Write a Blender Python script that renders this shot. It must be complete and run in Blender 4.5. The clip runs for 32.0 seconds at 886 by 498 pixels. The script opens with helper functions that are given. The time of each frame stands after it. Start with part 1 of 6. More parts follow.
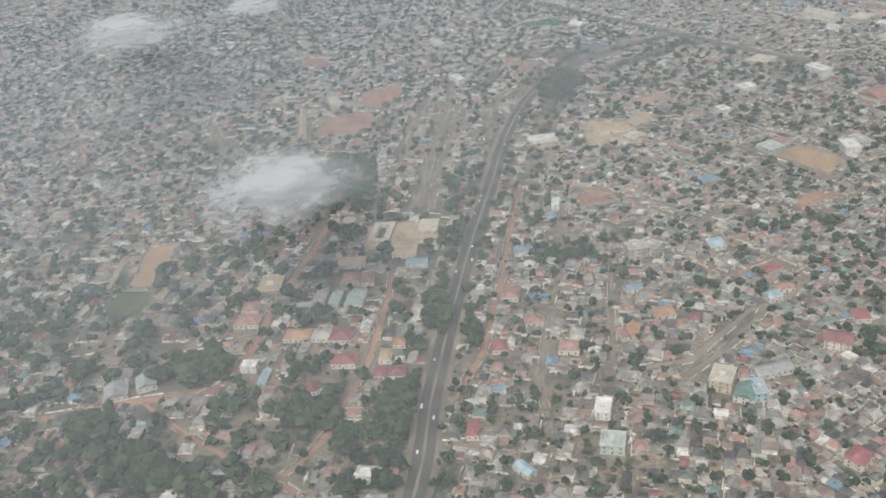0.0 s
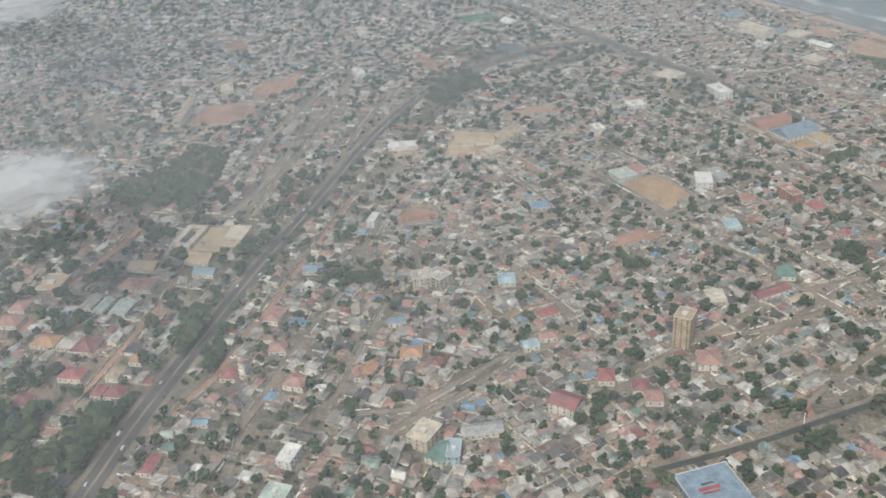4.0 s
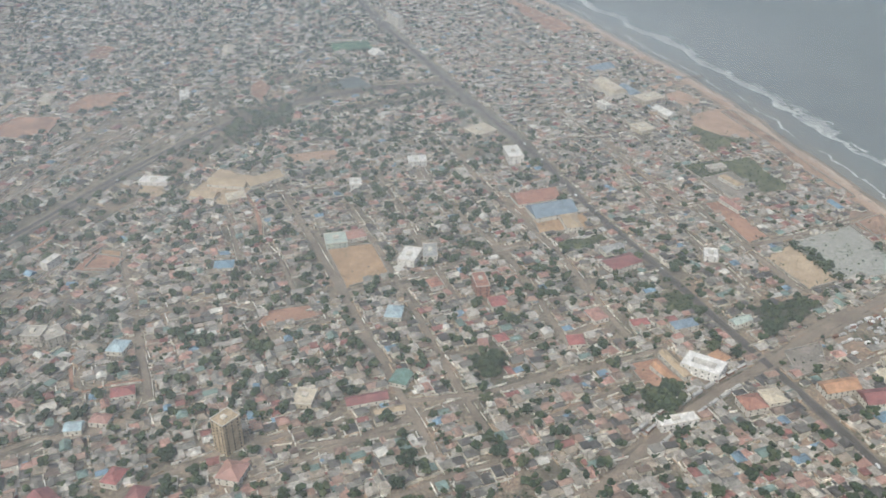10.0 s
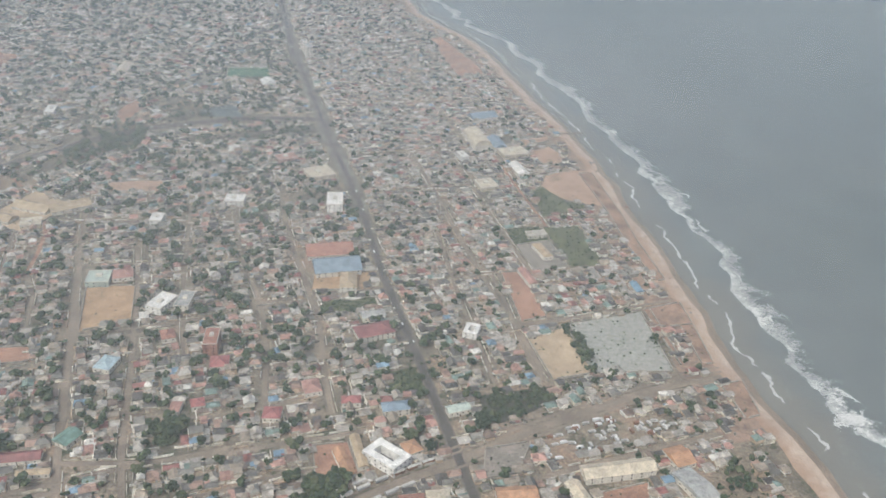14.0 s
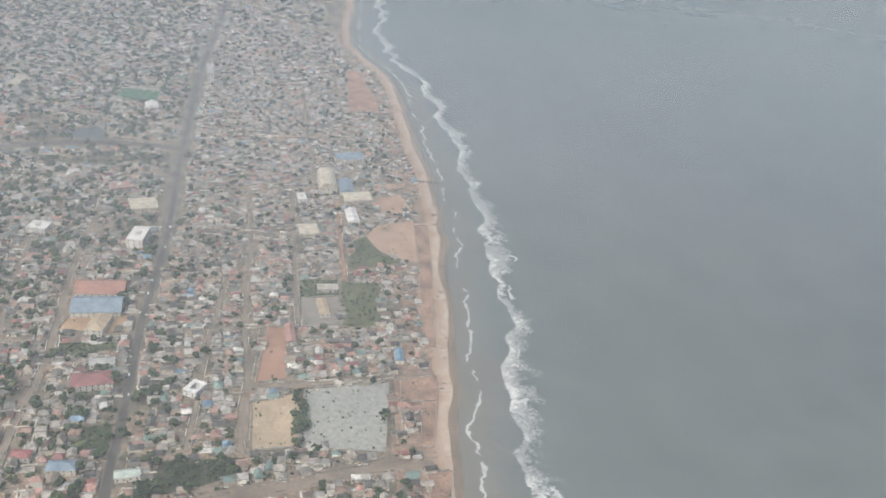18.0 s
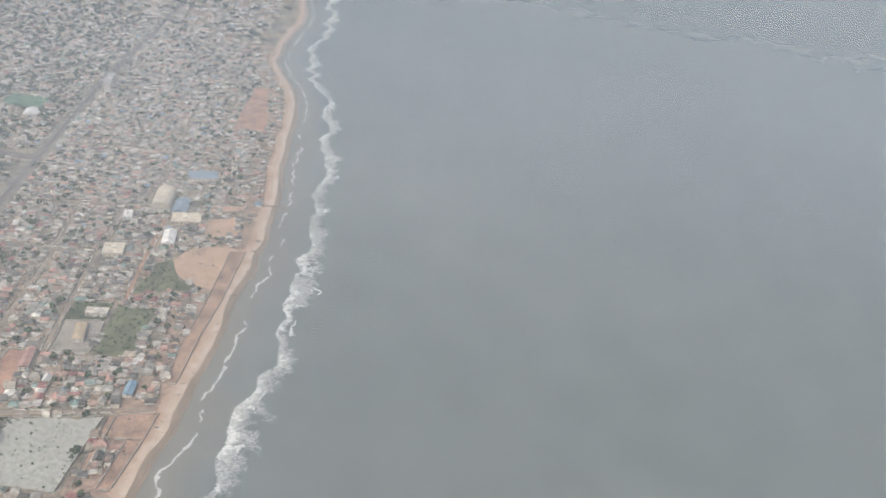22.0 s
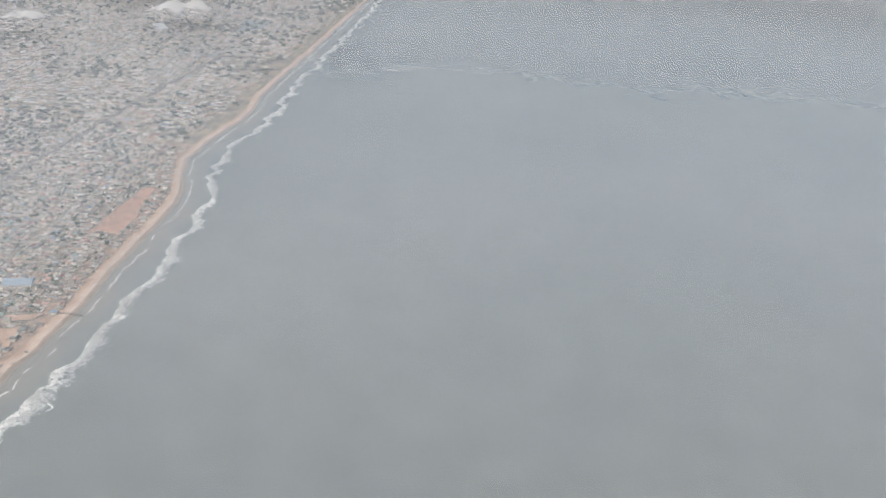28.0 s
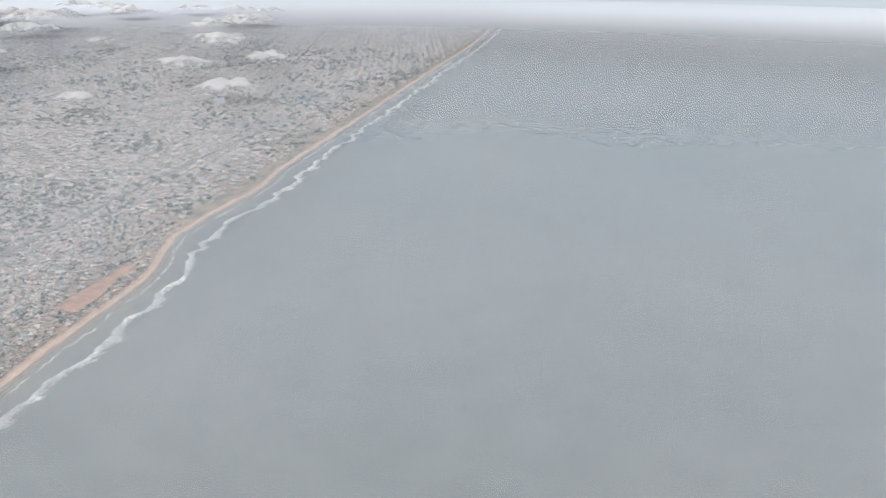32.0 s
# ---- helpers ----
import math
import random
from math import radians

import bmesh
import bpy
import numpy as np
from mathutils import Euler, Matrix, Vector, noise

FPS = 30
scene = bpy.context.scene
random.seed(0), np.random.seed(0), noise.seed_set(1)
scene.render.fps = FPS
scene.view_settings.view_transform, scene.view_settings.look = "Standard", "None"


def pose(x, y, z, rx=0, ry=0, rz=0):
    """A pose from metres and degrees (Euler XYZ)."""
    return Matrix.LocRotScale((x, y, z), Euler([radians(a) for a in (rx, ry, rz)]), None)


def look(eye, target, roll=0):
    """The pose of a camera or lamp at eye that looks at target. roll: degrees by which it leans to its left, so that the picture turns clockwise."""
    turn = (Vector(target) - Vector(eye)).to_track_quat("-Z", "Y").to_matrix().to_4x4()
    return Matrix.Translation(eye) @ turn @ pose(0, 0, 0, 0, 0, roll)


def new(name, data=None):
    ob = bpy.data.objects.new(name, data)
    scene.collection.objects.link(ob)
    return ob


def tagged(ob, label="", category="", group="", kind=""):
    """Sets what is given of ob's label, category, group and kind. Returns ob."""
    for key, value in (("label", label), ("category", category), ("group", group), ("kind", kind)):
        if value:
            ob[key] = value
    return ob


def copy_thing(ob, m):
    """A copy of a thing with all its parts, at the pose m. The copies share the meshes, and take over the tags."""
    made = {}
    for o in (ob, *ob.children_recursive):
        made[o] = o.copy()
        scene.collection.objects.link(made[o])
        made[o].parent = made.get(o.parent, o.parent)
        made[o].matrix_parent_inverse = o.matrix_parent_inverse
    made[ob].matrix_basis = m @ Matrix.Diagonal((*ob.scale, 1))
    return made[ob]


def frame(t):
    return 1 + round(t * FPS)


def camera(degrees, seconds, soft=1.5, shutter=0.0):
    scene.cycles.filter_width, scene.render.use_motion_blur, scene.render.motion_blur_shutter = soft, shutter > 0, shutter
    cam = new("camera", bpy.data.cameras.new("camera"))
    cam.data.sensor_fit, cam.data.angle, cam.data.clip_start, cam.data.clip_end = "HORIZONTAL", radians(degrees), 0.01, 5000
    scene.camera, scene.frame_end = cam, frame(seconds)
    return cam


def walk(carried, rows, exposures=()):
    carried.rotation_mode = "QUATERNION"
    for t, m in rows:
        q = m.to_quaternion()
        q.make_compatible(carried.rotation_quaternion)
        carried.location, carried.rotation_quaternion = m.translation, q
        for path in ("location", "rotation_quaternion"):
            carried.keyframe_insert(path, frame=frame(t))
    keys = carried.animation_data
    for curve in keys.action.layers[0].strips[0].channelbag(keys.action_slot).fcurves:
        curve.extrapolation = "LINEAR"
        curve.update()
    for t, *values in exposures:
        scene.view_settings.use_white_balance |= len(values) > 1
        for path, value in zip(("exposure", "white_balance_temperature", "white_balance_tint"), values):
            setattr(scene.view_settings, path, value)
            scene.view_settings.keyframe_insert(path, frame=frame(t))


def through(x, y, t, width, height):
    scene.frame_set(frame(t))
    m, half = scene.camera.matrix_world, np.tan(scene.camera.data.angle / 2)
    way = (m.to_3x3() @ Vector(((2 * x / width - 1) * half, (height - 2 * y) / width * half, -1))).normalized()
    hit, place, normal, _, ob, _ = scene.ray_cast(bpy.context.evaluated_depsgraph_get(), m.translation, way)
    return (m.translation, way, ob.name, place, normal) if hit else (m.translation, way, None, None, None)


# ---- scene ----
# Flight: seconds, place, yaw to the left from +y, pitch and roll in degrees.
FLIGHT = [
    (0.0, 0.01, 0.00, 225.01, 0.00, -27.83, -6.96), (0.5, 16.70, 3.41, 224.27, 0.21, -28.18, -6.17),
    (1.0, 33.37, 6.89, 223.61, 0.93, -28.40, -6.24), (1.5, 50.03, 10.41, 223.15, 1.62, -28.47, -5.95),
    (2.0, 66.67, 13.93, 222.95, 2.17, -28.68, -5.61), (2.5, 83.30, 17.54, 222.94, 2.93, -28.85, -5.47),
    (3.0, 99.92, 21.33, 223.07, 3.47, -28.96, -5.30), (3.5, 116.53, 25.35, 223.21, 3.96, -29.08, -4.94),
    (5.5, 181.85, 42.88, 223.72, 5.98, -29.43, -4.12), (6.0, 198.61, 48.28, 224.21, 6.59, -29.57, -4.02),
    (6.5, 215.33, 53.90, 224.70, 7.19, -29.58, -3.66), (7.0, 232.00, 59.68, 225.06, 7.78, -29.51, -3.48),
    (7.5, 248.65, 65.56, 225.20, 8.40, -29.40, -3.36), (8.0, 265.15, 71.48, 225.26, 8.88, -29.20, -2.94),
    (8.5, 281.45, 77.47, 225.41, 9.34, -29.12, -2.41), (9.0, 297.65, 83.68, 225.73, 9.81, -29.08, -2.13),
    (9.5, 313.83, 90.14, 226.19, 10.17, -28.99, -1.76), (10.0, 330.09, 96.80, 226.79, 10.52, -28.84, -1.35),
    (10.5, 346.50, 103.58, 227.44, 11.02, -28.75, -0.98), (11.0, 363.04, 110.47, 228.10, 11.44, -28.69, -0.48),
    (11.5, 379.64, 117.64, 228.82, 11.86, -28.61, -0.07), (12.0, 396.22, 125.05, 229.60, 12.47, -28.21, 0.45),
    (12.5, 412.59, 132.59, 230.43, 12.94, -28.13, 0.71), (13.0, 428.75, 140.18, 231.36, 13.18, -28.20, 1.29),
    (13.5, 444.75, 147.76, 232.53, 13.56, -28.04, 1.75), (14.0, 460.61, 155.50, 233.91, 14.03, -27.67, 2.07),
    (14.5, 476.46, 163.35, 235.44, 14.51, -27.28, 2.17), (16.5, 539.17, 196.58, 242.03, 16.38, -26.47, 3.84),
    (17.0, 554.77, 205.53, 243.63, 16.85, -26.51, 4.15), (17.5, 570.39, 214.60, 245.21, 17.04, -26.46, 4.90),
    (18.0, 586.08, 223.79, 246.78, 17.57, -26.45, 5.06), (18.5, 601.88, 233.08, 248.30, 18.18, -26.19, 5.29),
    (19.0, 617.64, 242.52, 249.77, 19.03, -26.18, 5.13), (19.5, 633.33, 252.12, 251.20, 19.41, -26.07, 5.67),
    (20.0, 648.90, 261.86, 252.61, 19.65, -26.00, 6.03), (20.5, 664.37, 271.74, 254.00, 20.17, -25.97, 6.22),
    (21.0, 679.69, 281.74, 255.35, 20.72, -25.83, 6.53), (21.5, 694.78, 291.96, 256.72, 21.20, -25.77, 6.58),
    (22.0, 709.60, 302.51, 258.14, 21.51, -25.73, 6.89), (22.5, 724.16, 313.38, 259.57, 21.92, -25.66, 7.23),
    (23.0, 738.50, 324.45, 261.01, 22.36, -25.49, 7.04), (23.5, 752.61, 335.64, 262.46, 22.90, -25.25, 7.41),
    (24.0, 766.53, 346.89, 263.91, 23.68, -25.16, 6.81), (24.5, 780.32, 358.11, 265.35, 24.42, -24.94, 6.95),
    (25.0, 794.03, 369.24, 266.77, 25.04, -24.97, 6.39), (25.5, 807.71, 380.23, 268.16, 25.11, -24.26, 7.96),
    (27.5, 861.88, 421.27, 272.93, 26.41, -23.16, 7.29), (28.0, 875.50, 432.08, 274.36, 29.60, -21.52, 2.55),
    (28.5, 889.13, 443.11, 275.90, 33.13, -17.13, -0.53), (29.0, 902.72, 454.40, 277.59, 34.50, -16.93, -0.23),
    (29.5, 916.25, 466.02, 279.50, 35.08, -17.13, -0.05), (30.0, 929.72, 477.89, 281.55, 35.65, -17.24, 0.13),
    (30.5, 943.13, 489.93, 283.70, 36.24, -17.44, -0.10), (31.0, 956.48, 502.04, 285.89, 36.62, -18.00, -0.98),
    (31.5, 969.80, 514.23, 288.11, 36.83, -18.34, -0.97), (32.0, 983.10, 526.46, 290.36, 37.69, -18.04, 0.18),
]


def aim(x, y, z, yaw, pitch, roll):
    """The pose of a camera that looks along yaw and pitch."""
    a, b = radians(yaw), radians(pitch)
    ahead = Vector((-math.sin(a) * math.cos(b), math.cos(a) * math.cos(b), math.sin(b)))
    eye = Vector((x, y, z))
    return look(eye, eye + ahead * 100, roll)


cam = camera(51.085, 32.0, soft=1.6)
walk(cam, [(r[0], aim(*r[1:])) for r in FLIGHT],
     exposures=[(0, 0.08, 6420, 3), (10, 0.11, 6380, 3.5), (16, 0.22, 6430, 5), (20, 0.31, 6520, 6.5), (27.5, 0.45, 6680, 8), (32, 0.55, 6560, 7.5)])

# ---- world, sun, haze light ----
world = bpy.data.worlds.new("sky")
scene.world = world
world.use_nodes = True
wt = world.node_tree
sky = wt.nodes.new("ShaderNodeTexSky")
sky.sky_type, sky.sun_disc = "NISHITA", False
sky.sun_elevation, sky.sun_rotation = radians(55), radians(200)
sky.air_density, sky.dust_density, sky.ozone_density = 1.0, 6.0, 1.0
wt.nodes["Background"].inputs["Strength"].default_value = 0.13
wt.links.new(sky.outputs[0], wt.nodes["Background"].inputs[0])
sun = new("sun", bpy.data.lights.new("sun", "SUN"))
sun.data.energy, sun.data.angle, sun.data.color = 1.5, radians(14), (1.0, 0.985, 0.95)
sun.matrix_world = look((0, 0, 900), (0 + 900 * math.cos(radians(55)) * math.sin(radians(20)), 900 * math.cos(radians(55)) * math.cos(radians(20)), 900 - 900 * math.sin(radians(55))))


# ---- materials ----
def material(name, rough=0.85, metal=0.0):
    m = bpy.data.materials.new(name)
    m.use_nodes = True
    b = m.node_tree.nodes["Principled BSDF"]
    b.inputs["Roughness"].default_value, b.inputs["Metallic"].default_value = rough, metal
    return m, m.node_tree, b


def node(tree, kind, **values):
    n = tree.nodes.new(kind)
    for key, value in values.items():
        n.inputs[key.replace("_", " ")].default_value = value
    return n


def position(tree):
    return tree.nodes.new("ShaderNodeNewGeometry").outputs["Position"]


def grain(tree, scale, detail=4.0, rough=0.6):
    n = node(tree, "ShaderNodeTexNoise", Scale=scale, Detail=detail, Roughness=rough)
    tree.links.new(position(tree), n.inputs["Vector"])
    return n.outputs["Fac"]


def ramp(tree, source, stops, step=False):
    n = tree.nodes.new("ShaderNodeValToRGB")
    if step:
        n.color_ramp.interpolation = "CONSTANT"
    el = n.color_ramp.elements
    while len(el) < len(stops):
        el.new(0.5)
    for e, (at, colour) in zip(el, stops):
        e.position, e.color = at, (*colour, 1)
    tree.links.new(source, n.inputs["Fac"])
    return n.outputs["Color"]


def blend(tree, a, b, factor, kind="MIX"):
    n = tree.nodes.new("ShaderNodeMix")
    n.data_type, n.blend_type = "RGBA", kind
    for socket, value in ((n.inputs[0], factor), (n.inputs[6], a), (n.inputs[7], b)):
        if isinstance(value, (int, float)):
            socket.default_value = value
        elif isinstance(value, tuple):
            socket.default_value = (*value, 1)
        else:
            tree.links.new(value, socket)
    return n.outputs[2]


def relief(tree, bsdf, source, strength, distance=0.1):
    n = node(tree, "ShaderNodeBump", Strength=strength, Distance=distance)
    tree.links.new(source, n.inputs["Height"])
    tree.links.new(n.outputs[0], bsdf.inputs["Normal"])


def plain(name, colour, rough=0.85, fine=3.0, coarse=0.15, spread=0.35, metal=0.0):
    """A surface of one colour with grain at two scales."""
    m, t, b = material(name, rough, metal)
    dark = tuple(c * (1 - spread) for c in colour)
    light = tuple(min(1, c * (1 + spread)) for c in colour)
    c1 = ramp(t, grain(t, coarse), [(0.35, dark), (0.65, light)])
    c2 = ramp(t, grain(t, fine), [(0.3, (0.75,) * 3), (0.7, (1.2,) * 3)])
    t.links.new(blend(t, c1, c2, 1.0, "MULTIPLY"), b.inputs["Base Color"])
    relief(t, b, grain(t, fine), 0.3)
    return m


ROOFS = [(0.0, (0.155, 0.150, 0.141)), (0.12, (0.255, 0.246, 0.228)), (0.27, (0.091, 0.089, 0.086)), (0.36, (0.364, 0.341, 0.309)),
         (0.50, (0.309, 0.268, 0.223)), (0.60, (0.200, 0.155, 0.132)), (0.67, (0.328, 0.228, 0.191)), (0.755, (0.437, 0.414, 0.382)),
         (0.84, (0.246, 0.114, 0.105)), (0.87, (0.400, 0.246, 0.214)), (0.925, (0.582, 0.573, 0.546)), (0.96, (0.182, 0.255, 0.237)), (0.982, (0.182, 0.282, 0.382))]
WALLS = [(0.0, (0.52, 0.485, 0.41)), (0.3, (0.64, 0.605, 0.53)), (0.52, (0.38, 0.365, 0.335)), (0.62, (0.74, 0.72, 0.67)), (0.88, (0.47, 0.37, 0.285))]


def coloured(name, stops, single, rough):
    """Paint or sheet metal that takes one of several colours, house by house."""
    m, t, b = material(name, rough)
    if single:
        source = t.nodes.new("ShaderNodeObjectInfo").outputs["Random"]
    else:
        source = t.nodes.new("ShaderNodeNewGeometry").outputs["Random Per Island"]
    base = ramp(t, source, stops, True)
    # stains a few metres across, then sheets of another age on part of the roofs
    wear = ramp(t, grain(t, 0.45, 6.0, 0.7), [(0.3, (0.68, 0.66, 0.64)), (0.5, (0.97, 0.96, 0.95)), (0.7, (1.22, 1.22, 1.2))])
    c = blend(t, base, wear, 1.0, "MULTIPLY")
    cells = node(t, "ShaderNodeTexVoronoi", Scale=0.42)
    t.links.new(position(t), cells.inputs["Vector"])
    parted = t.nodes.new("ShaderNodeSeparateColor")
    t.links.new(cells.outputs["Color"], parted.inputs[0])
    c = blend(t, c, ramp(t, parted.outputs[0], [(0.0, (0.72, 0.70, 0.68)), (0.22, (0.98, 0.98, 0.97)), (0.86, (1.35, 1.34, 1.32))], True), 1.0, "MULTIPLY")
    fine = ramp(t, grain(t, 7.0), [(0.35, (0.8,) * 3), (0.65, (1.12,) * 3)])
    t.links.new(blend(t, c, fine, 1.0, "MULTIPLY"), b.inputs["Base Color"])
    return m


roof_many = coloured("roof_sheets", ROOFS, False, 0.6)
roof_one = coloured("roof_sheet", ROOFS, True, 0.6)
wall_many = coloured("rendered_walls", WALLS, False, 0.9)
wall_one = coloured("rendered_wall", WALLS, True, 0.9)

asphalt = plain("asphalt", (0.098, 0.094, 0.086), 0.9, 1.5, 0.05, 0.25)
street_earth = plain("street_earth", (0.235, 0.195, 0.16), 0.95, 1.2, 0.06, 0.25)
laterite = plain("laterite", (0.34, 0.20, 0.145), 0.95, 0.8, 0.07, 0.25)
sand = plain("sand", (0.46, 0.37, 0.30), 0.95, 0.9, 0.05, 0.12)


def shore_sand():
    """Pale sand; towards the land it breaks up into trodden red-tan earth. u runs out to sea in hundreds of metres."""
    m, t, b = material("shore_sand", 0.95)
    sep = t.nodes.new("ShaderNodeSeparateXYZ")
    t.links.new(t.nodes.new("ShaderNodeUVMap").outputs[0], sep.inputs[0])
    sway = node(t, "ShaderNodeMath")
    sway.operation = "MULTIPLY_ADD"
    t.links.new(grain(t, 0.07, 6, 0.65), sway.inputs[0])
    sway.inputs[1].default_value = 0.16
    t.links.new(sep.outputs[0], sway.inputs[2])
    c = ramp(t, grain(t, 0.12, 5, 0.6), [(0.3, (0.40, 0.315, 0.25)), (0.7, (0.54, 0.445, 0.365))])
    edge = node(t, "ShaderNodeMapRange", From_Min=-0.03, From_Max=0.035)
    t.links.new(sway.outputs[0], edge.inputs[0])
    c = blend(t, (0.33, 0.225, 0.17), c, edge.outputs[0])
    c = blend(t, c, ramp(t, grain(t, 1.1, 5, 0.7), [(0.3, (0.78,) * 3), (0.7, (1.15,) * 3)]), 1.0, "MULTIPLY")
    t.links.new(c, b.inputs["Base Color"])
    relief(t, b, grain(t, 0.9), 0.3)
    return m


wet_sand = plain("wet_sand", (0.24, 0.19, 0.15), 0.5, 0.9, 0.05, 0.15)
bark = plain("bark", (0.12, 0.09, 0.07))


def leaves(name, single):
    m, t, b = material(name, 0.8)
    g = t.nodes.new("ShaderNodeObjectInfo").outputs["Random"] if single else t.nodes.new("ShaderNodeNewGeometry").outputs["Random Per Island"]
    c = ramp(t, g, [(0.0, (0.018, 0.036, 0.018)), (0.5, (0.032, 0.055, 0.026)), (0.85, (0.058, 0.082, 0.036)), (1.0, (0.085, 0.10, 0.05))])
    t.links.new(blend(t, c, ramp(t, grain(t, 2.0), [(0.3, (0.6,) * 3), (0.7, (1.35,) * 3)]), 1.0, "MULTIPLY"), b.inputs["Base Color"])
    return m


leaf_many, leaf_one = leaves("foliage_mass", False), leaves("foliage", True)


def town_earth():
    m, t, b = material("town_earth", 0.95)
    c = ramp(t, grain(t, 0.035, 8, 0.65), [(0.3, (0.10, 0.098, 0.075)), (0.44, (0.165, 0.145, 0.115)), (0.54, (0.25, 0.205, 0.16)), (0.64, (0.285, 0.205, 0.155)), (0.76, (0.14, 0.13, 0.10))])
    g = ramp(t, grain(t, 0.11, 6, 0.7), [(0.52, (0, 0, 0)), (0.63, (1, 1, 1))])
    c = blend(t, c, (0.062, 0.074, 0.046), g)
    c = blend(t, c, ramp(t, grain(t, 0.7, 6, 0.75), [(0.32, (0.5,) * 3), (0.5, (0.95,) * 3), (0.68, (1.7,) * 3)]), 1.0, "MULTIPLY")
    t.links.new(c, b.inputs["Base Color"])
    return m


def sea_water():
    """Grey-green water, sandy near the shore, with torn foam where the swell breaks; u runs out to sea, v along the shore."""
    m, t, b = material("sea_water", 0.22)
    sep = t.nodes.new("ShaderNodeSeparateXYZ")
    t.links.new(t.nodes.new("ShaderNodeUVMap").outputs[0], sep.inputs[0])

    def calc(op, a, b, c=None):
        n = t.nodes.new("ShaderNodeMath")
        n.operation = op
        for s, v in zip(n.inputs, (a, b, c)):
            if isinstance(v, (int, float)):
                s.default_value = v
            elif v is not None:
                t.links.new(v, s)
        return n.outputs[0]

    def step(value, lo, hi):
        n = t.nodes.new("ShaderNodeMapRange")
        n.interpolation_type = "SMOOTHSTEP"
        n.inputs[1].default_value, n.inputs[2].default_value = lo, hi
        t.links.new(value, n.inputs[0])
        return n.outputs[0]

    u = calc("MULTIPLY", sep.outputs[0], 100.0)
    swing = calc("MULTIPLY_ADD", grain(t, 0.02, 4, 0.6), 40.0, -20.0)
    torn = grain(t, 0.16, 9, 0.68)
    torn_small = grain(t, 0.55, 7, 0.7)
    middle = calc("SUBTRACT", u, calc("ADD", swing, 24.0))
    # a crisp white front towards the shore; behind it ragged, mottled foam trails off to the open sea
    reach = calc("MULTIPLY_ADD", grain(t, 0.028, 3, 0.6), 28.0, -5.0)
    ragged = calc("ADD", middle, calc("MULTIPLY_ADD", torn, 14.0, -7.0))
    back = calc("ADD", calc("ADD", middle, calc("MULTIPLY_ADD", torn, 44.0, -22.0)), calc("MULTIPLY_ADD", torn_small, 16.0, -8.0))
    front = calc("MULTIPLY", step(ragged, -0.6, 0.6), step(back, 3.8, 0.8))
    trail = calc("MULTIPLY", step(ragged, -0.3, 0.8), step(calc("DIVIDE", back, calc("MAXIMUM", reach, 2.5)), 1.1, 0.4))
    mottle = step(calc("MULTIPLY_ADD", torn_small, 0.6, calc("MULTIPLY", torn, 0.4)), 0.42, 0.60)
    crest = step(grain(t, 0.05, 4, 0.65), 0.43, 0.54)
    main = calc("MAXIMUM", calc("MULTIPLY", front, calc("MULTIPLY_ADD", crest, 0.75, 0.14)), calc("MULTIPLY", trail, calc("MULTIPLY_ADD", mottle, 0.56, 0.05)))
    # stray breakers farther out and a thin line of wash on the sand
    outer = calc("SUBTRACT", ragged, calc("MULTIPLY_ADD", grain(t, 0.03, 3, 0.6), 34.0, -12.0))
    stray = calc("MULTIPLY", calc("MULTIPLY", step(outer, 0.0, 0.5), step(outer, 2.4, 0.8)), step(grain(t, 0.05, 4, 0.6), 0.52, 0.6))
    lace = calc("MULTIPLY", step(calc("ABSOLUTE", calc("SUBTRACT", grain(t, 0.11, 7, 0.62), 0.5), None), 0.012, 0.0), calc("MULTIPLY", step(u, 3.0, 8.0), step(u, 30.0, 20.0)))
    wash = calc("ABSOLUTE", calc("SUBTRACT", u, calc("MULTIPLY_ADD", grain(t, 0.045, 4, 0.55), 16.0, -1.5)), None)
    wash = calc("MULTIPLY", step(wash, 0.75, 0.15), step(grain(t, 0.06, 3, 0.5), 0.44, 0.52))
    foam = calc("MAXIMUM", calc("MAXIMUM", main, calc("MULTIPLY", stray, 0.8)), calc("MAXIMUM", calc("MULTIPLY", lace, 0.10), calc("MULTIPLY", wash, 0.62)))
    c = ramp(t, grain(t, 0.0035, 3), [(0.35, (0.150, 0.172, 0.170)), (0.65, (0.172, 0.190, 0.186))])
    c = blend(t, c, ramp(t, grain(t, 0.03, 6, 0.6), [(0.35, (0.95,) * 3), (0.65, (1.05,) * 3)]), 1.0, "MULTIPLY")
    c = blend(t, c, (0.225, 0.205, 0.17), calc("MULTIPLY", step(calc("ADD", u, swing), 26.0, 2.0), 0.6))
    c = blend(t, c, (0.70, 0.71, 0.69), foam)
    t.links.new(c, b.inputs["Base Color"])
    t.links.new(calc("MULTIPLY_ADD", foam, 0.5, 0.22), b.inputs["Roughness"])
    ripple = node(t, "ShaderNodeBump", Distance=0.3)
    t.links.new(grain(t, 0.25, 4, 0.6), ripple.inputs["Height"])
    t.links.new(calc("MULTIPLY", step(u, 420.0, 60.0), 0.12), ripple.inputs["Strength"])
    t.links.new(ripple.outputs[0], b.inputs["Normal"])
    b.inputs["Specular IOR Level"].default_value = 0.8
    return m


earth, water_mat = town_earth(), sea_water()


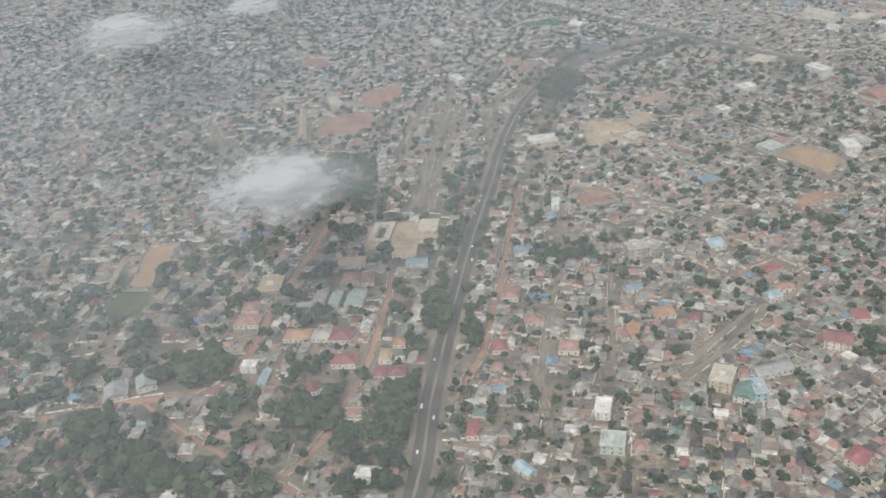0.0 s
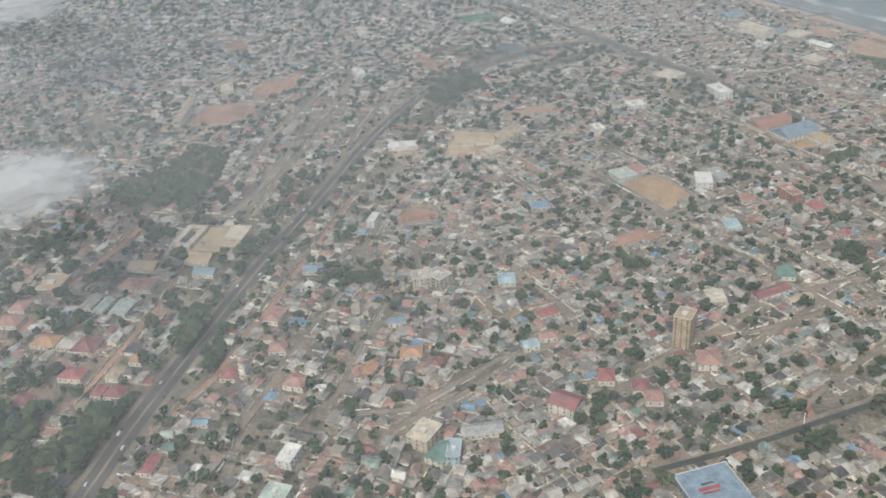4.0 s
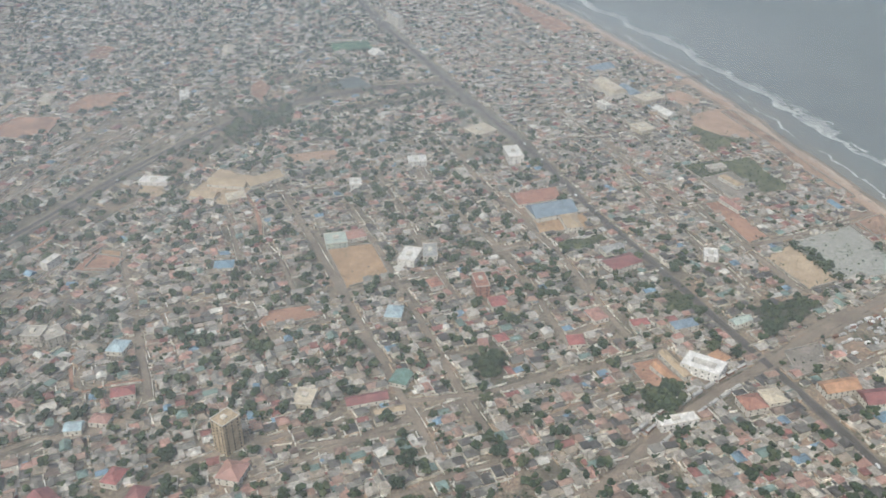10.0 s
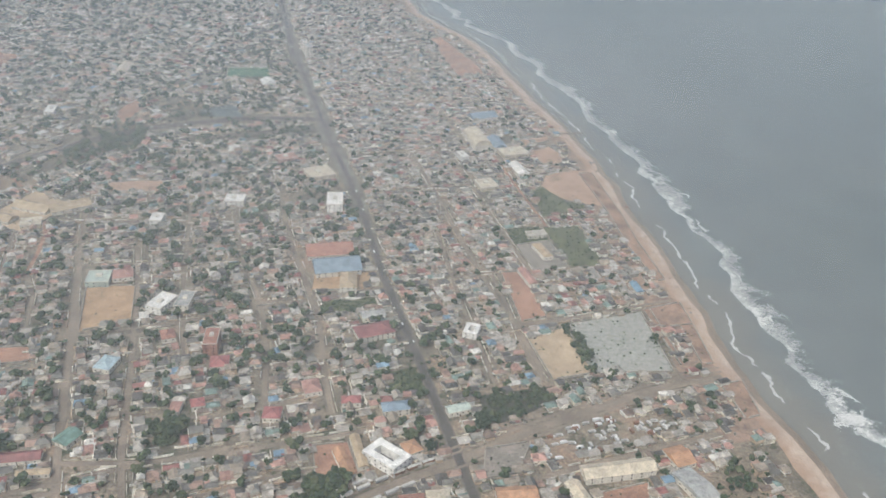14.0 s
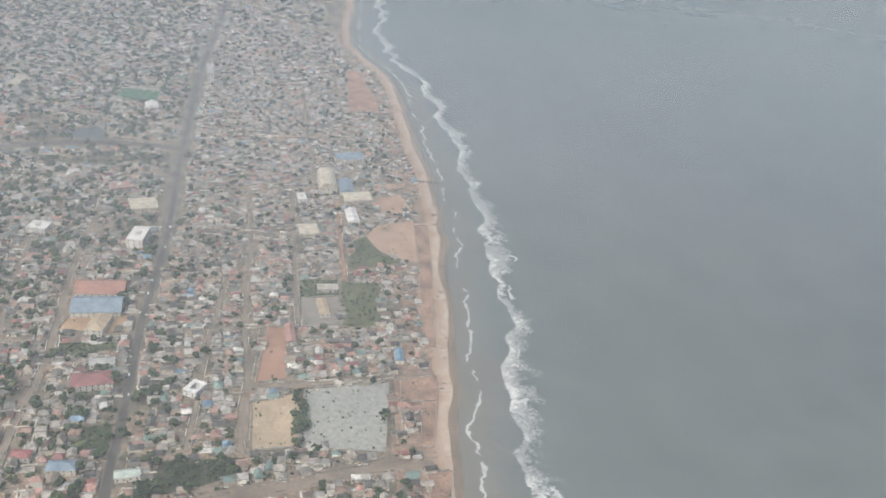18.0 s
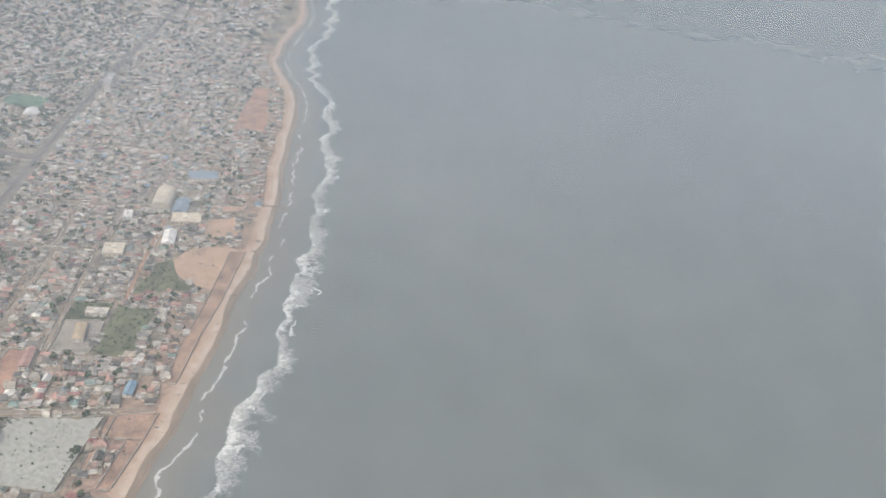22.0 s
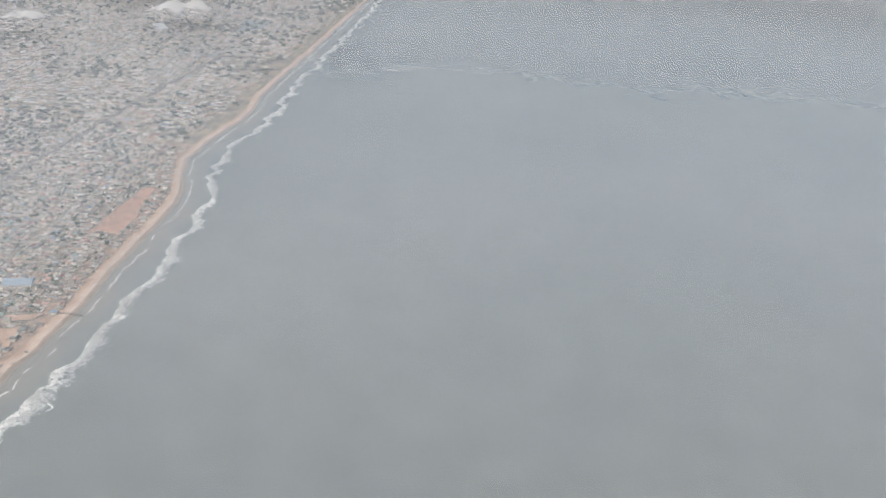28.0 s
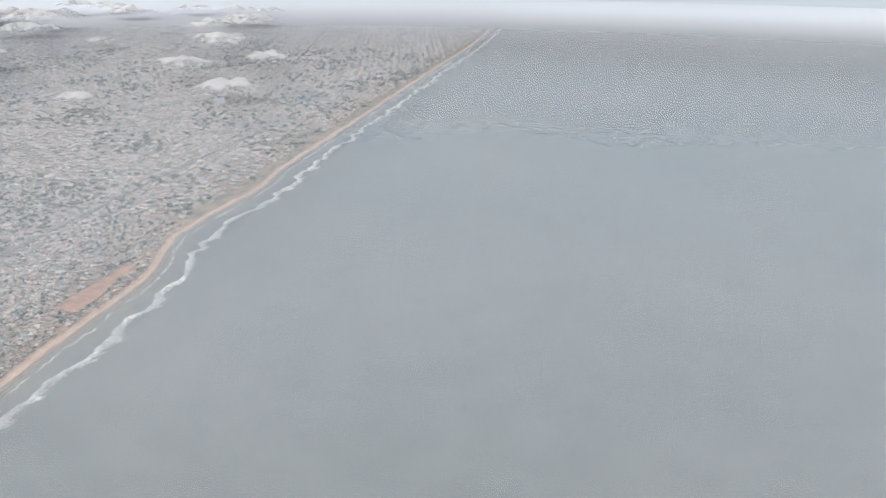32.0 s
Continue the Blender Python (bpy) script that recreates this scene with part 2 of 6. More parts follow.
# ---- building helpers ----
def mesh(name, verts, faces, mats, index=None, smooth=False):
    me = bpy.data.meshes.new(name)
    me.from_pydata([tuple(v) for v in verts], [], faces)
    for m in mats:
        me.materials.append(m)
    if index is not None:
        me.polygons.foreach_set("material_index", index)
    me.polygons.foreach_set("use_smooth", [False] * len(me.polygons))
    if smooth:
        me.polygons.foreach_set("use_smooth", [True] * len(me.polygons))
    me.update()
    return me


def strip(name, line, a, b, z, mat, kind="structure", label="", category=""):
    """A flat band along a line of points, from a to b metres to its right; a and b may be lists."""
    pts = [Vector((p[0], p[1], 0)) for p in line]
    verts, faces = [], []
    for i, p in enumerate(pts):
        way = (pts[min(i + 1, len(pts) - 1)] - pts[max(i - 1, 0)]).normalized()
        side = Vector((way.y, -way.x, 0))
        for off in (a, b):
            o = off[i] if isinstance(off, list) else off
            verts.append(p + side * o + Vector((0, 0, z)))
        if i:
            faces.append((2 * i - 2, 2 * i - 1, 2 * i + 1, 2 * i))
    return tagged(new(name, mesh(name, verts, faces, [mat])), label, category, "", kind)


def smooth_line(points, step=12.0):
    """A denser, rounded line through the points (Catmull-Rom)."""
    p = [Vector((*q, 0)) for q in points]
    p = [p[0] * 2 - p[1]] + p + [p[-1] * 2 - p[-2]]
    out = []
    for i in range(1, len(p) - 2):
        n = max(1, int((p[i + 1] - p[i]).length / step))
        for k in range(n):
            t = k / n
            out.append(0.5 * ((2 * p[i]) + (p[i + 1] - p[i - 1]) * t + (2 * p[i - 1] - 5 * p[i] + 4 * p[i + 1] - p[i + 2]) * t * t
                              + (3 * p[i] - p[i - 1] - 3 * p[i + 1] + p[i + 2]) * t ** 3))
    out.append(p[-2])
    return [(v.x, v.y) for v in out]


def distance_to(line, x, y):
    """The least distance of each place (arrays x, y) to a line of points."""
    best = np.full(len(x), 1e9)
    for (ax, ay), (bx, by) in zip(line[:-1], line[1:]):
        dx, dy = bx - ax, by - ay
        t = np.clip(((x - ax) * dx + (y - ay) * dy) / (dx * dx + dy * dy + 1e-9), 0, 1)
        best = np.minimum(best, np.hypot(x - ax - t * dx, y - ay - t * dy))
    return best


# ---- the land, the shore and the sea ----
COAST = smooth_line([(-6300, 11900), (-4200, 8500), (-2700, 6100), (-1387, 3987), (-837, 3082), (-428, 2297), (-135, 1735), (38, 1401), (109, 1285), (187, 1108), (283, 992), (352, 866),
                     (394, 793), (412, 755), (432, 712), (456, 652), (478, 600), (491, 565), (504, 530), (517, 503), (547, 440), (605, 320), (690, 150), (800, -60), (1050, -550), (1700, -2000)], 8.0)
COAST_X, COAST_Y = np.array([p[0] for p in COAST]), np.array([p[1] for p in COAST])


def coast_x(y):
    """The x of the waterline at each y."""
    return np.interp(y, COAST_Y[::-1], COAST_X[::-1])


def banded(name, offsets, heights, mat, label, category):
    verts, faces = [], []
    n = len(offsets)
    for i, (x, y) in enumerate(COAST):
        for o, h in zip(offsets, heights):
            wob = 3.0 * noise.noise((x * 0.02, y * 0.02, 0.0)) + 2.2 * noise.noise((x * 0.07, y * 0.07, 3.0 + 0.08 * o)) if abs(o) < 40 else 0
            verts.append((x + o + wob, y + o * 0.45, h))
        if i:
            for k in range(n - 1):
                a = (i - 1) * n + k
                faces.append((a, a + n, a + n + 1, a + 1))
    me = mesh(name, verts, faces, [mat], smooth=True)
    layer = me.uv_layers.new(name="UVMap")
    for loop in me.loops:
        row, column = divmod(loop.vertex_index, n)
        layer.data[loop.index].uv = (offsets[column] / 100, row * 0.08)
    return tagged(new(name, me), label, category, "", "structure")


banded("ground", [-13000, -3000, -900, -200, -22, -14, -4, 12, 60], [0, 0, 0, 0, 0, 0, -0.6, -1.5, -4], earth,
       "grey-brown earth of the town with tufts of dry grass", "ground")
banded("beach", [-10.5, -8.5, -6, -4, -1, 3], [0.05, 0.2, 0.3, 0.22, 0.0, -0.8], shore_sand(), "pale tan sand along the surf", "beach")
banded("wet_sand", [-3.4, -1, 3], [0.2, 0.014, -0.78], wet_sand, "dark wet sand at the waterline", "beach")
banded("sea", [-4, 10, 25, 40, 60, 400, 1500, 13000], [-0.2] * 8, water_mat, "grey-green sea with breaking surf along the shore", "water")

HIGHWAY = smooth_line([(-210, -340), (-135, -120), (-75, 60), (-45, 160), (-20, 248), (-12, 299), (0, 360), (15, 429), (34, 505), (50, 572), (70, 632), (98, 686), (125, 712), (161, 738), (217, 757)])
COAST_ROAD = smooth_line([(800, -330), (670, -80), (560, 140), (490, 260), (455, 325), (420, 393), (392, 443), (368, 486), (333, 547), (318, 575), (284, 640), (238, 717), (214, 760), (148, 877), (122, 923), (78, 1010), (40, 1084), (-60, 1280), (-190, 1560)])

redearth_band = plain("trodden_red_earth", (0.265, 0.192, 0.152), 0.95, 0.5, 0.12, 0.35)
RAIL = smooth_line([(330, 330), (372, 390), (407, 428), (430, 453), (451, 473), (478, 497), (508, 515)])

# ---- streets ----
STREETS = []


def street(half, red, *line):
    """A street along a line of places; its surface is laid once all are known."""
    STREETS.append((list(line), half, red))


street(1.9, 1, (-61, 480), (-68, 447), (-80, 405), (-86, 378), (-89, 357), (-95, 339))
street(1.4, 0, (-178, 362), (-163, 363), (-138, 358), (-118, 359), (-100, 362), (-89, 363))
street(2.4, 1, (-175, 319), (-162, 320), (-148, 322), (-134, 323), (-115, 324), (-107, 329), (-97, 337), (-89, 346))
street(1.3, 1, (-134, 323), (-123, 310), (-107, 294), (-92, 280), (-82, 270), (-74, 266), (-68, 265), (-62, 271), (-56, 280), (-51, 291), (-47, 304), (-43, 314), (-39, 325), (-36, 341), (-33, 359), (-29, 382), (-27, 409))
street(1.5, 1, (-163, 301), (-151, 292), (-138, 281), (-120, 266))
street(1.3, 1, (-82, 270), (-69, 261), (-60, 252))
street(1.5, 1, (49, 492), (40, 450), (34, 425), (24, 377), (17, 350), (12, 329), (3, 310), (1, 299))
street(1.3, 0, (69, 464), (62, 426), (56, 392), (48, 367), (43, 349), (38, 329), (35, 313), (31, 299), (32, 285))
street(1.1, 0, (80, 387), (73, 358), (68, 332), (63, 308))
street(1.6, 0, (150, 353), (130, 329), (114, 313), (100, 302), (87, 293), (76, 291))
street(1.5, 0, (-90, 493), (-63, 482), (-36, 477), (-14, 471), (8, 463), (22, 455))
street(1.8, 0, (2, 670), (-11, 598), (-20, 552), (-29, 519), (-34, 489), (-36, 476))
street(1.4, 0, (24, 645), (12, 572), (1, 520), (-4, 474))
street(1.5, 1, (-280, 718), (-256, 657), (-240, 598))
street(1.5, 0, (-164, 684), (-147, 626), (-138, 573))
street(1.7, 0, (91, 480), (100, 465), (109, 450), (122, 431), (131, 416), (143, 393), (154, 376), (160, 365), (162, 355), (157, 347), (140, 339), (128, 335), (119, 327), (110, 319), (100, 310), (95, 305), (72, 303))
street(1.0, 1, (113, 392), (118, 380), (126, 367), (132, 365), (140, 371), (153, 376))
street(1.5, 0, (169, 307), (187, 326), (200, 338), (215, 348), (228, 357), (239, 367))
street(1.4, 0, (210, 321), (228, 336), (250, 356), (271, 372), (294, 389), (317, 404))
street(1.3, 0, (235, 296), (248, 309), (265, 323), (285, 339), (301, 348))
street(1.5, 1, (237, 288), (240, 296), (239, 305), (235, 310))
street(1.2, 0, (145, 517), (160, 497), (177, 478), (191, 454))
street(1.0, 0, (87, 459), (87, 436), (92, 411), (100, 392))
street(1.3, 0, (154, 437), (142, 428), (130, 419))
street(1.5, 0, (186, 510), (198, 494), (210, 466), (219, 452), (238, 461), (255, 471))
street(1.3, 0, (89, 671), (74, 629), (59, 600), (51, 548))
street(1.9, 0, (27, 722), (17, 651), (5, 592), (-3, 533), (-12, 489), (-19, 476))
street(1.4, 0, (63, 677), (50, 634), (40, 586), (31, 525))
street(1.8, 0, (135, 587), (155, 553), (177, 517), (195, 486), (212, 459), (231, 427), (244, 406), (259, 381), (271, 362), (278, 349))
street(1.5, 0, (198, 537), (212, 514), (224, 494), (239, 466), (257, 434), (268, 412), (282, 387), (297, 363))
street(1.4, 0, (219, 611), (239, 570), (258, 540), (277, 515), (292, 491), (305, 465), (315, 441), (325, 420))
street(1.6, 0, (233, 642), (256, 597), (274, 565), (289, 543), (302, 522), (314, 503), (325, 480), (336, 456), (347, 436))
street(1.1, 0, (344, 607), (355, 582), (368, 553), (380, 527), (393, 502), (406, 475))
street(1.1, 0, (383, 570), (394, 548), (403, 528), (411, 509), (418, 496), (426, 484))
street(1.4, 0, (217, 454), (236, 467), (254, 478), (269, 490), (282, 500), (292, 506))
street(1.2, 0, (175, 398), (190, 411), (206, 423), (224, 434))
street(1.5, 0, (262, 378), (289, 387), (308, 396), (319, 402), (334, 412), (350, 421), (364, 430))
street(1.3, 0, (280, 505), (301, 513), (315, 525), (337, 539))
street(1.4, 0, (219, 343), (241, 351), (259, 358), (269, 364))
street(1.2, 0, (400, 517), (423, 533), (452, 555))
street(1.6, 0, (430, 420), (450, 435), (476, 453), (499, 470))
street(1.2, 0, (265, 411), (286, 413), (303, 420), (318, 430), (337, 447))
street(1.1, 0, (157, 475), (140, 507), (119, 542))
street(1.1, 0, (146, 440), (173, 435), (201, 432))
street(1.3, 1, (76, 596), (114, 568), (143, 535), (161, 494))
street(1.1, 0, (193, 604), (217, 556), (234, 521), (253, 486), (270, 455))
street(1.2, 0, (179, 511), (205, 522), (227, 531), (254, 542))
street(1.2, 0, (118, 550), (153, 556), (183, 567), (207, 574), (233, 581))
street(1.2, 0, (313, 373), (326, 383), (343, 397), (355, 403))
street(1.2, 0, (295, 717), (332, 653), (354, 611), (379, 566), (402, 529), (412, 512), (424, 490))
street(1.1, 0, (317, 731), (346, 679), (373, 629), (402, 579))
street(1.1, 1, (350, 730), (377, 679), (400, 637), (421, 595))
street(1.3, 0, (219, 933), (282, 823), (325, 748))
street(1.2, 0, (209, 1013), (267, 910), (319, 819), (345, 772))
street(1.3, 0, (406, 525), (438, 544), (461, 561), (475, 571))
street(1.0, 0, (358, 553), (377, 567), (402, 579), (432, 598))
street(2.2, 0, (116, 696), (166, 732), (195, 751), (208, 776))
street(1.0, 0, (293, 647), (320, 659), (348, 671), (377, 679))
street(1.1, 0, (266, 700), (294, 715), (318, 732), (344, 746))
street(1.2, 0, (217, 794), (251, 809), (281, 825), (308, 837))
street(1.2, 0, (154, 926), (179, 941), (207, 953), (231, 984))

CANAL = [(179, 268), (207, 277), (223, 283), (239, 290), (263, 300), (283, 314), (302, 329)]


def ribbon(name, line, half, z, mat, label):
    return strip(name, smooth_line(line, 15.0) if len(line) > 2 else line, -half, half, z, mat, "structure", label, "road")


ribbon("highway_verge", HIGHWAY, 6.6, 0.06, street_earth, "bare earth verge along the dual carriageway")
strip("shore_earth_band", [c for c in COAST if 470 < c[1] < 1150], [7 + 4 * noise.noise((c[0] * 0.03, c[1] * 0.03, 1.0)) for c in COAST if 470 < c[1] < 1150],
      [25 + 16 * noise.noise((c[0] * 0.02, c[1] * 0.02, 4.0)) + 8 * noise.noise((c[0] * 0.1, c[1] * 0.1, 4.0)) for c in COAST if 470 < c[1] < 1150], 0.03, redearth_band, "structure", "red-brown trodden earth above the beach", "ground")
strip("highway_northbound", HIGHWAY, 0.6, 4.1, 0.14, asphalt, "structure", "worn grey asphalt carriageway", "road")
strip("highway_southbound", HIGHWAY, -4.1, -0.6, 0.14, asphalt, "structure", "worn grey asphalt carriageway", "road")
corridor = [2.4 + 2.6 * max(0.0, min(1.0, (y - 560) / 110)) * max(0.0, min(1.0, (1180 - y) / 120)) for _, y in COAST_ROAD]
grey_verge = plain("grey_gravel_verge", (0.165, 0.152, 0.135), 0.95, 0.8, 0.06, 0.3)
strip("coast_road_verge", COAST_ROAD, [-w for w in corridor], corridor, 0.05, grey_verge, "structure", "grey gravel corridor along the coast road", "road")
ribbon("coast_road", COAST_ROAD, 1.6, 0.13, asphalt, "worn grey asphalt of the coast road")
ribbon("railway_bed", RAIL, 2.2, 0.07, street_earth, "pale gravel bed of the railway")
canal_mat = plain("canal_water", (0.06, 0.068, 0.055), 0.5, 1.0, 0.1, 0.3)
strip("canal", smooth_line(CANAL), -1.3, 1.3, 0.21, canal_mat, "structure", "dark open drain between earth banks", "canal")
strip("canal_path", smooth_line(CANAL), -3.4, -1.4, 0.2, street_earth, "structure", "pale trodden path beside the drain", "path")
street_z = 0.075
for line, half, kind in STREETS:
    street_z += 0.0006
    ribbon("street", line, half * 0.8, street_z, laterite if kind else street_earth, "reddish dirt street" if kind else "dusty grey-brown street between houses")

FIELDS = []
sandyard = plain("pale_sandy_earth", (0.42, 0.33, 0.235), 0.95, 0.9, 0.08, 0.2)
ochre = plain("ochre_earth", (0.39, 0.265, 0.165), 0.95, 0.7, 0.1, 0.2)
turf = plain("rough_grass", (0.10, 0.115, 0.06), 0.95, 0.9, 0.12, 0.35)
weeds = plain("dark_weeds", (0.075, 0.078, 0.062), 0.95, 0.5, 0.12, 0.4)
pitch = plain("artificial_turf", (0.05, 0.14, 0.08), 0.9, 0.6, 0.05, 0.1)
greyground = plain("levelled_grey_ground", (0.315, 0.318, 0.295), 0.95, 0.5, 0.03, 0.06)
greyyard = plain("grey_brown_yard", (0.25, 0.225, 0.20), 0.95, 0.8, 0.08, 0.2)
redearth = plain("red_brown_earth", (0.28, 0.19, 0.145), 0.95, 0.7, 0.09, 0.3)
pondwater = plain("pond_water", (0.075, 0.095, 0.10), 0.3, 0.5, 0.02, 0.15)
redtan = plain("pale_red_tan_earth", (0.40, 0.275, 0.205), 0.95, 0.7, 0.09, 0.18)
field_z = 0.16


def field(name, label, mat, *pts):
    """An open ground with an uneven rim; its corners are rounded by short extra sides."""
    global field_z
    field_z += 0.004
    FIELDS.append((name, label, mat, list(pts)))
    rim = []
    for (ax, ay), (bx, by) in zip(pts, pts[1:] + pts[:1]):
        n = max(2, int(math.hypot(bx - ax, by - ay) / 2.5))
        for k in range(n):
            x, y = ax + (bx - ax) * k / n, ay + (by - ay) * k / n
            w = 0.25 if name in ("grey_ground", "green_pitch") else 0.8
            rim.append((x + w * noise.noise((x * 0.3, y * 0.3, 2.0)), y + w * noise.noise((x * 0.3, y * 0.3, 8.0)), field_z))
    bm = bmesh.new()
    bm.faces.new([bm.verts.new(p) for p in rim])
    bmesh.ops.triangulate(bm, faces=bm.faces[:])
    bmesh.ops.recalc_face_normals(bm, faces=bm.faces[:])
    me = bpy.data.meshes.new(name)
    bm.to_mesh(me)
    bm.free()
    me.materials.append(mat)
    tagged(new(name, me), label, "field", "", "structure")


field("school_yard", "sandy school yard", sandyard, (-41, 433), (-2, 434), (-1, 462), (-42, 464))
field("playing_field", "square ochre playing field", ochre, (196, 494), (218, 502), (234, 472), (216, 458))
field("open_plot", "ochre open plot", ochre, (82, 457), (100, 459), (92, 477), (81, 477))
field("yard", "orange-red earth yard", laterite, (182, 416), (211, 431), (204, 441), (187, 434))
field("school_yard", "sandy school yard", sandyard, (98, 535), (131, 534), (134, 573), (102, 584))
field("school_yard", "sandy school yard", sandyard, (69, 538), (87, 536), (81, 559), (65, 558))
field("earth_pitch", "red earth pitch", laterite, (70, 716), (88, 701), (84, 736), (66, 751))
field("earth_pitch", "red earth pitch", laterite, (-93, 780), (-72, 781), (-85, 819), (-107, 821))
field("works_yard", "tan works yard", ochre, (302, 524), (326, 534), (326, 553), (297, 540))
field("quarry_sand", "pale sand pit", sandyard, (413, 514), (428, 530), (445, 496), (429, 486))
field("grey_ground", "wide pale grey levelled ground", greyground, (429, 533), (461, 555), (479, 508), (445, 496))
field("yard", "narrow red earth yard", laterite, (388, 572), (399, 577), (418, 536), (407, 528))
field("earth_pitch", "red earth pitch near the shore", laterite, (282, 892), (304, 908), (286, 942), (237, 1011), (228, 1004))
field("green_pitch", "green artificial pitch", pitch, (107, 822), (139, 835), (126, 861), (95, 848))
field("school_yard", "red earth school yard", laterite, (347, 415), (359, 421), (370, 404), (357, 394))
field("lagoon", "pale lagoon", pondwater, (-339, 1753), (-323, 1810), (-384, 1912), (-436, 1890))
field("lorry_park", "grey-brown yard", greyyard, (411, 433), (427, 442), (426, 423), (414, 416))
field("sports_ground", "red earth sports ground", laterite, (-82, 614), (-76, 650), (-42, 655), (-35, 623), (-45, 612))
field("sports_ground", "red earth sports pitch", laterite, (-51, 678), (-47, 700), (-17, 712), (-18, 679), (-28, 660), (-43, 660))
field("playing_field", "orange-tan playing field", ochre, (-165, 425), (-164, 472), (-146, 471), (-147, 451), (-149, 422))
field("playing_field_grass", "rough grass at the end of a playing field", turf, (-178, 405), (-166, 422), (-150, 418), (-148, 392), (-164, 390))
field("earth_pitch", "red earth pitch among houses", laterite, (77, 473), (98, 470), (97, 456), (77, 454))
field("beach_field", "pale red-tan clearing above the beach", redtan, (389, 690), (389, 707), (399, 718), (416, 725), (427, 700), (433, 674), (421, 672), (402, 675))
field("grass_plot", "rough green plot", turf, (384, 682), (390, 689), (407, 672), (423, 669), (404, 650), (398, 645))
field("grass_plot", "dark green weedy plot", turf, (400, 632), (419, 640), (429, 618), (440, 599), (430, 593), (422, 590))
field("grass_plot", "green lawn inside a compound", turf, (380, 623), (397, 632), (406, 617), (389, 606))
field("compound_yard", "grey-tan compound yard", greyyard, (390, 605), (406, 616), (421, 589), (404, 580))
field("open_plot", "tan plot by the beach", redtan, (360, 764), (379, 779), (381, 769), (367, 755))
field("open_plot", "reddish plot with huts by the beach", redtan, (371, 747), (383, 759), (402, 736), (386, 722))
field("red_strip", "red earth strip between shacks and beach", redearth, (462, 557), (465, 559), (484, 514), (482, 514))
field("works_yard", "red earth factory yard", laterite, (456, 421), (473, 432), (475, 417), (458, 406))
field("rail_yard", "dark weedy railway yard", weeds, (401, 465), (429, 481), (433, 471), (409, 445), (405, 450))
field("open_plot", "brown earth plot", redtan, (135, 608), (166, 622), (171, 604), (143, 596))
field("grass_plot", "green plot beside a school", turf, (352, 398), (368, 404), (364, 387), (354, 384))
field("grass_plot", "dark lawn behind a wall", turf, (360, 470), (370, 477), (379, 461), (366, 452))
field("grass_plot", "green plot among houses", turf, (285, 406), (292, 411), (297, 402), (291, 397))
field("grass_plot", "green plot beside the coast road", turf, (310, 516), (334, 528), (338, 519), (315, 506))
field("pond", "dark pond behind the town", pondwater, (123, 744), (141, 767), (160, 742), (134, 732))
field("red_strip", "red earth above the beach with huts beside it", redearth, (409, 718), (417, 722), (442, 664), (453, 633), (471, 591), (466, 589), (449, 624), (435, 661), (420, 694))
field("open_plot", "red earth plot above the beach", redearth, (462, 557), (479, 570), (486, 551), (474, 545), (468, 544))
field("red_strip", "red earth strip above the beach", redearth, (480, 548), (486, 551), (496, 520), (491, 518))
field("open_plot", "brown-red plot beside the coast track", redearth, (499, 504), (508, 510), (515, 487), (509, 483))


def inside(pts, x, y):
    hit = np.zeros(len(x), bool)
    for (ax, ay), (bx, by) in zip(pts, pts[1:] + pts[:1]):
        cross = ((ay > y) != (by > y)) & (x < (bx - ax) * (y - ay) / (by - ay + 1e-9) + ax)
        hit ^= cross
    return hit


LORRY_YARD = [(428, 448), (449, 466), (477, 475), (483, 471), (463, 452), (435, 432)]
KEEP_OUT = []  # centre, half sizes and turn of the larger buildings
WOODS = []


def wood(count, *pts):
    """A stand of so many trees inside a rim of corners; they are planted further down."""
    WOODS.append((count, list(pts)))


wood(70, (138, 693), (215, 744), (225, 728), (151, 680))
wood(16, (242, 630), (268, 648), (277, 634), (254, 617))
wood(40, (70, 763), (118, 764), (139, 734), (114, 717))
wood(14, (343, 759), (353, 777), (359, 766), (348, 751))
wood(200, (-79, 531), (-66, 573), (-36, 575), (-33, 528), (-41, 498), (-63, 486), (-84, 493))
wood(120, (83, 633), (85, 671), (114, 693), (123, 664), (99, 623))
wood(42, (274, 315), (296, 331), (322, 352), (328, 345), (300, 321), (275, 304))
wood(18, (214, 295), (256, 307), (261, 302), (218, 287))
wood(14, (54, 410), (59, 417), (70, 410), (72, 397), (61, 398))
wood(9, (187, 406), (195, 411), (200, 402), (193, 395))
wood(10, (285, 410), (294, 413), (295, 397), (286, 395))
wood(12, (181, 413), (192, 416), (200, 404), (189, 401))
wood(8, (284, 406), (292, 410), (296, 403), (291, 398))
wood(60, (-160, 316), (-145, 312), (-136, 293), (-153, 297))
wood(70, (-138, 294), (-112, 276), (-90, 259), (-117, 263))
wood(40, (-122, 348), (-99, 344), (-98, 329), (-115, 326))
wood(30, (-66, 307), (-47, 295), (-53, 286), (-65, 291))
wood(60, (403, 466), (428, 479), (431, 471), (409, 449))
wood(40, (352, 398), (368, 404), (364, 387), (354, 384))
wood(25, (-13, 364), (-8, 378), (0, 369), (-4, 344))
wood(25, (4, 339), (8, 356), (13, 350), (9, 325))
wood(90, (-115, 537), (-49, 532), (-42, 487), (-85, 497))
wood(60, (-170, 309), (-142, 308), (-104, 264), (-120, 261), (-156, 293))
wood(25, (-131, 330), (-103, 337), (-103, 355), (-128, 351))
wood(80, (222, 275), (267, 302), (308, 327), (316, 320), (273, 296), (242, 275))
wood(14, (43, 398), (67, 396), (66, 415), (44, 417))
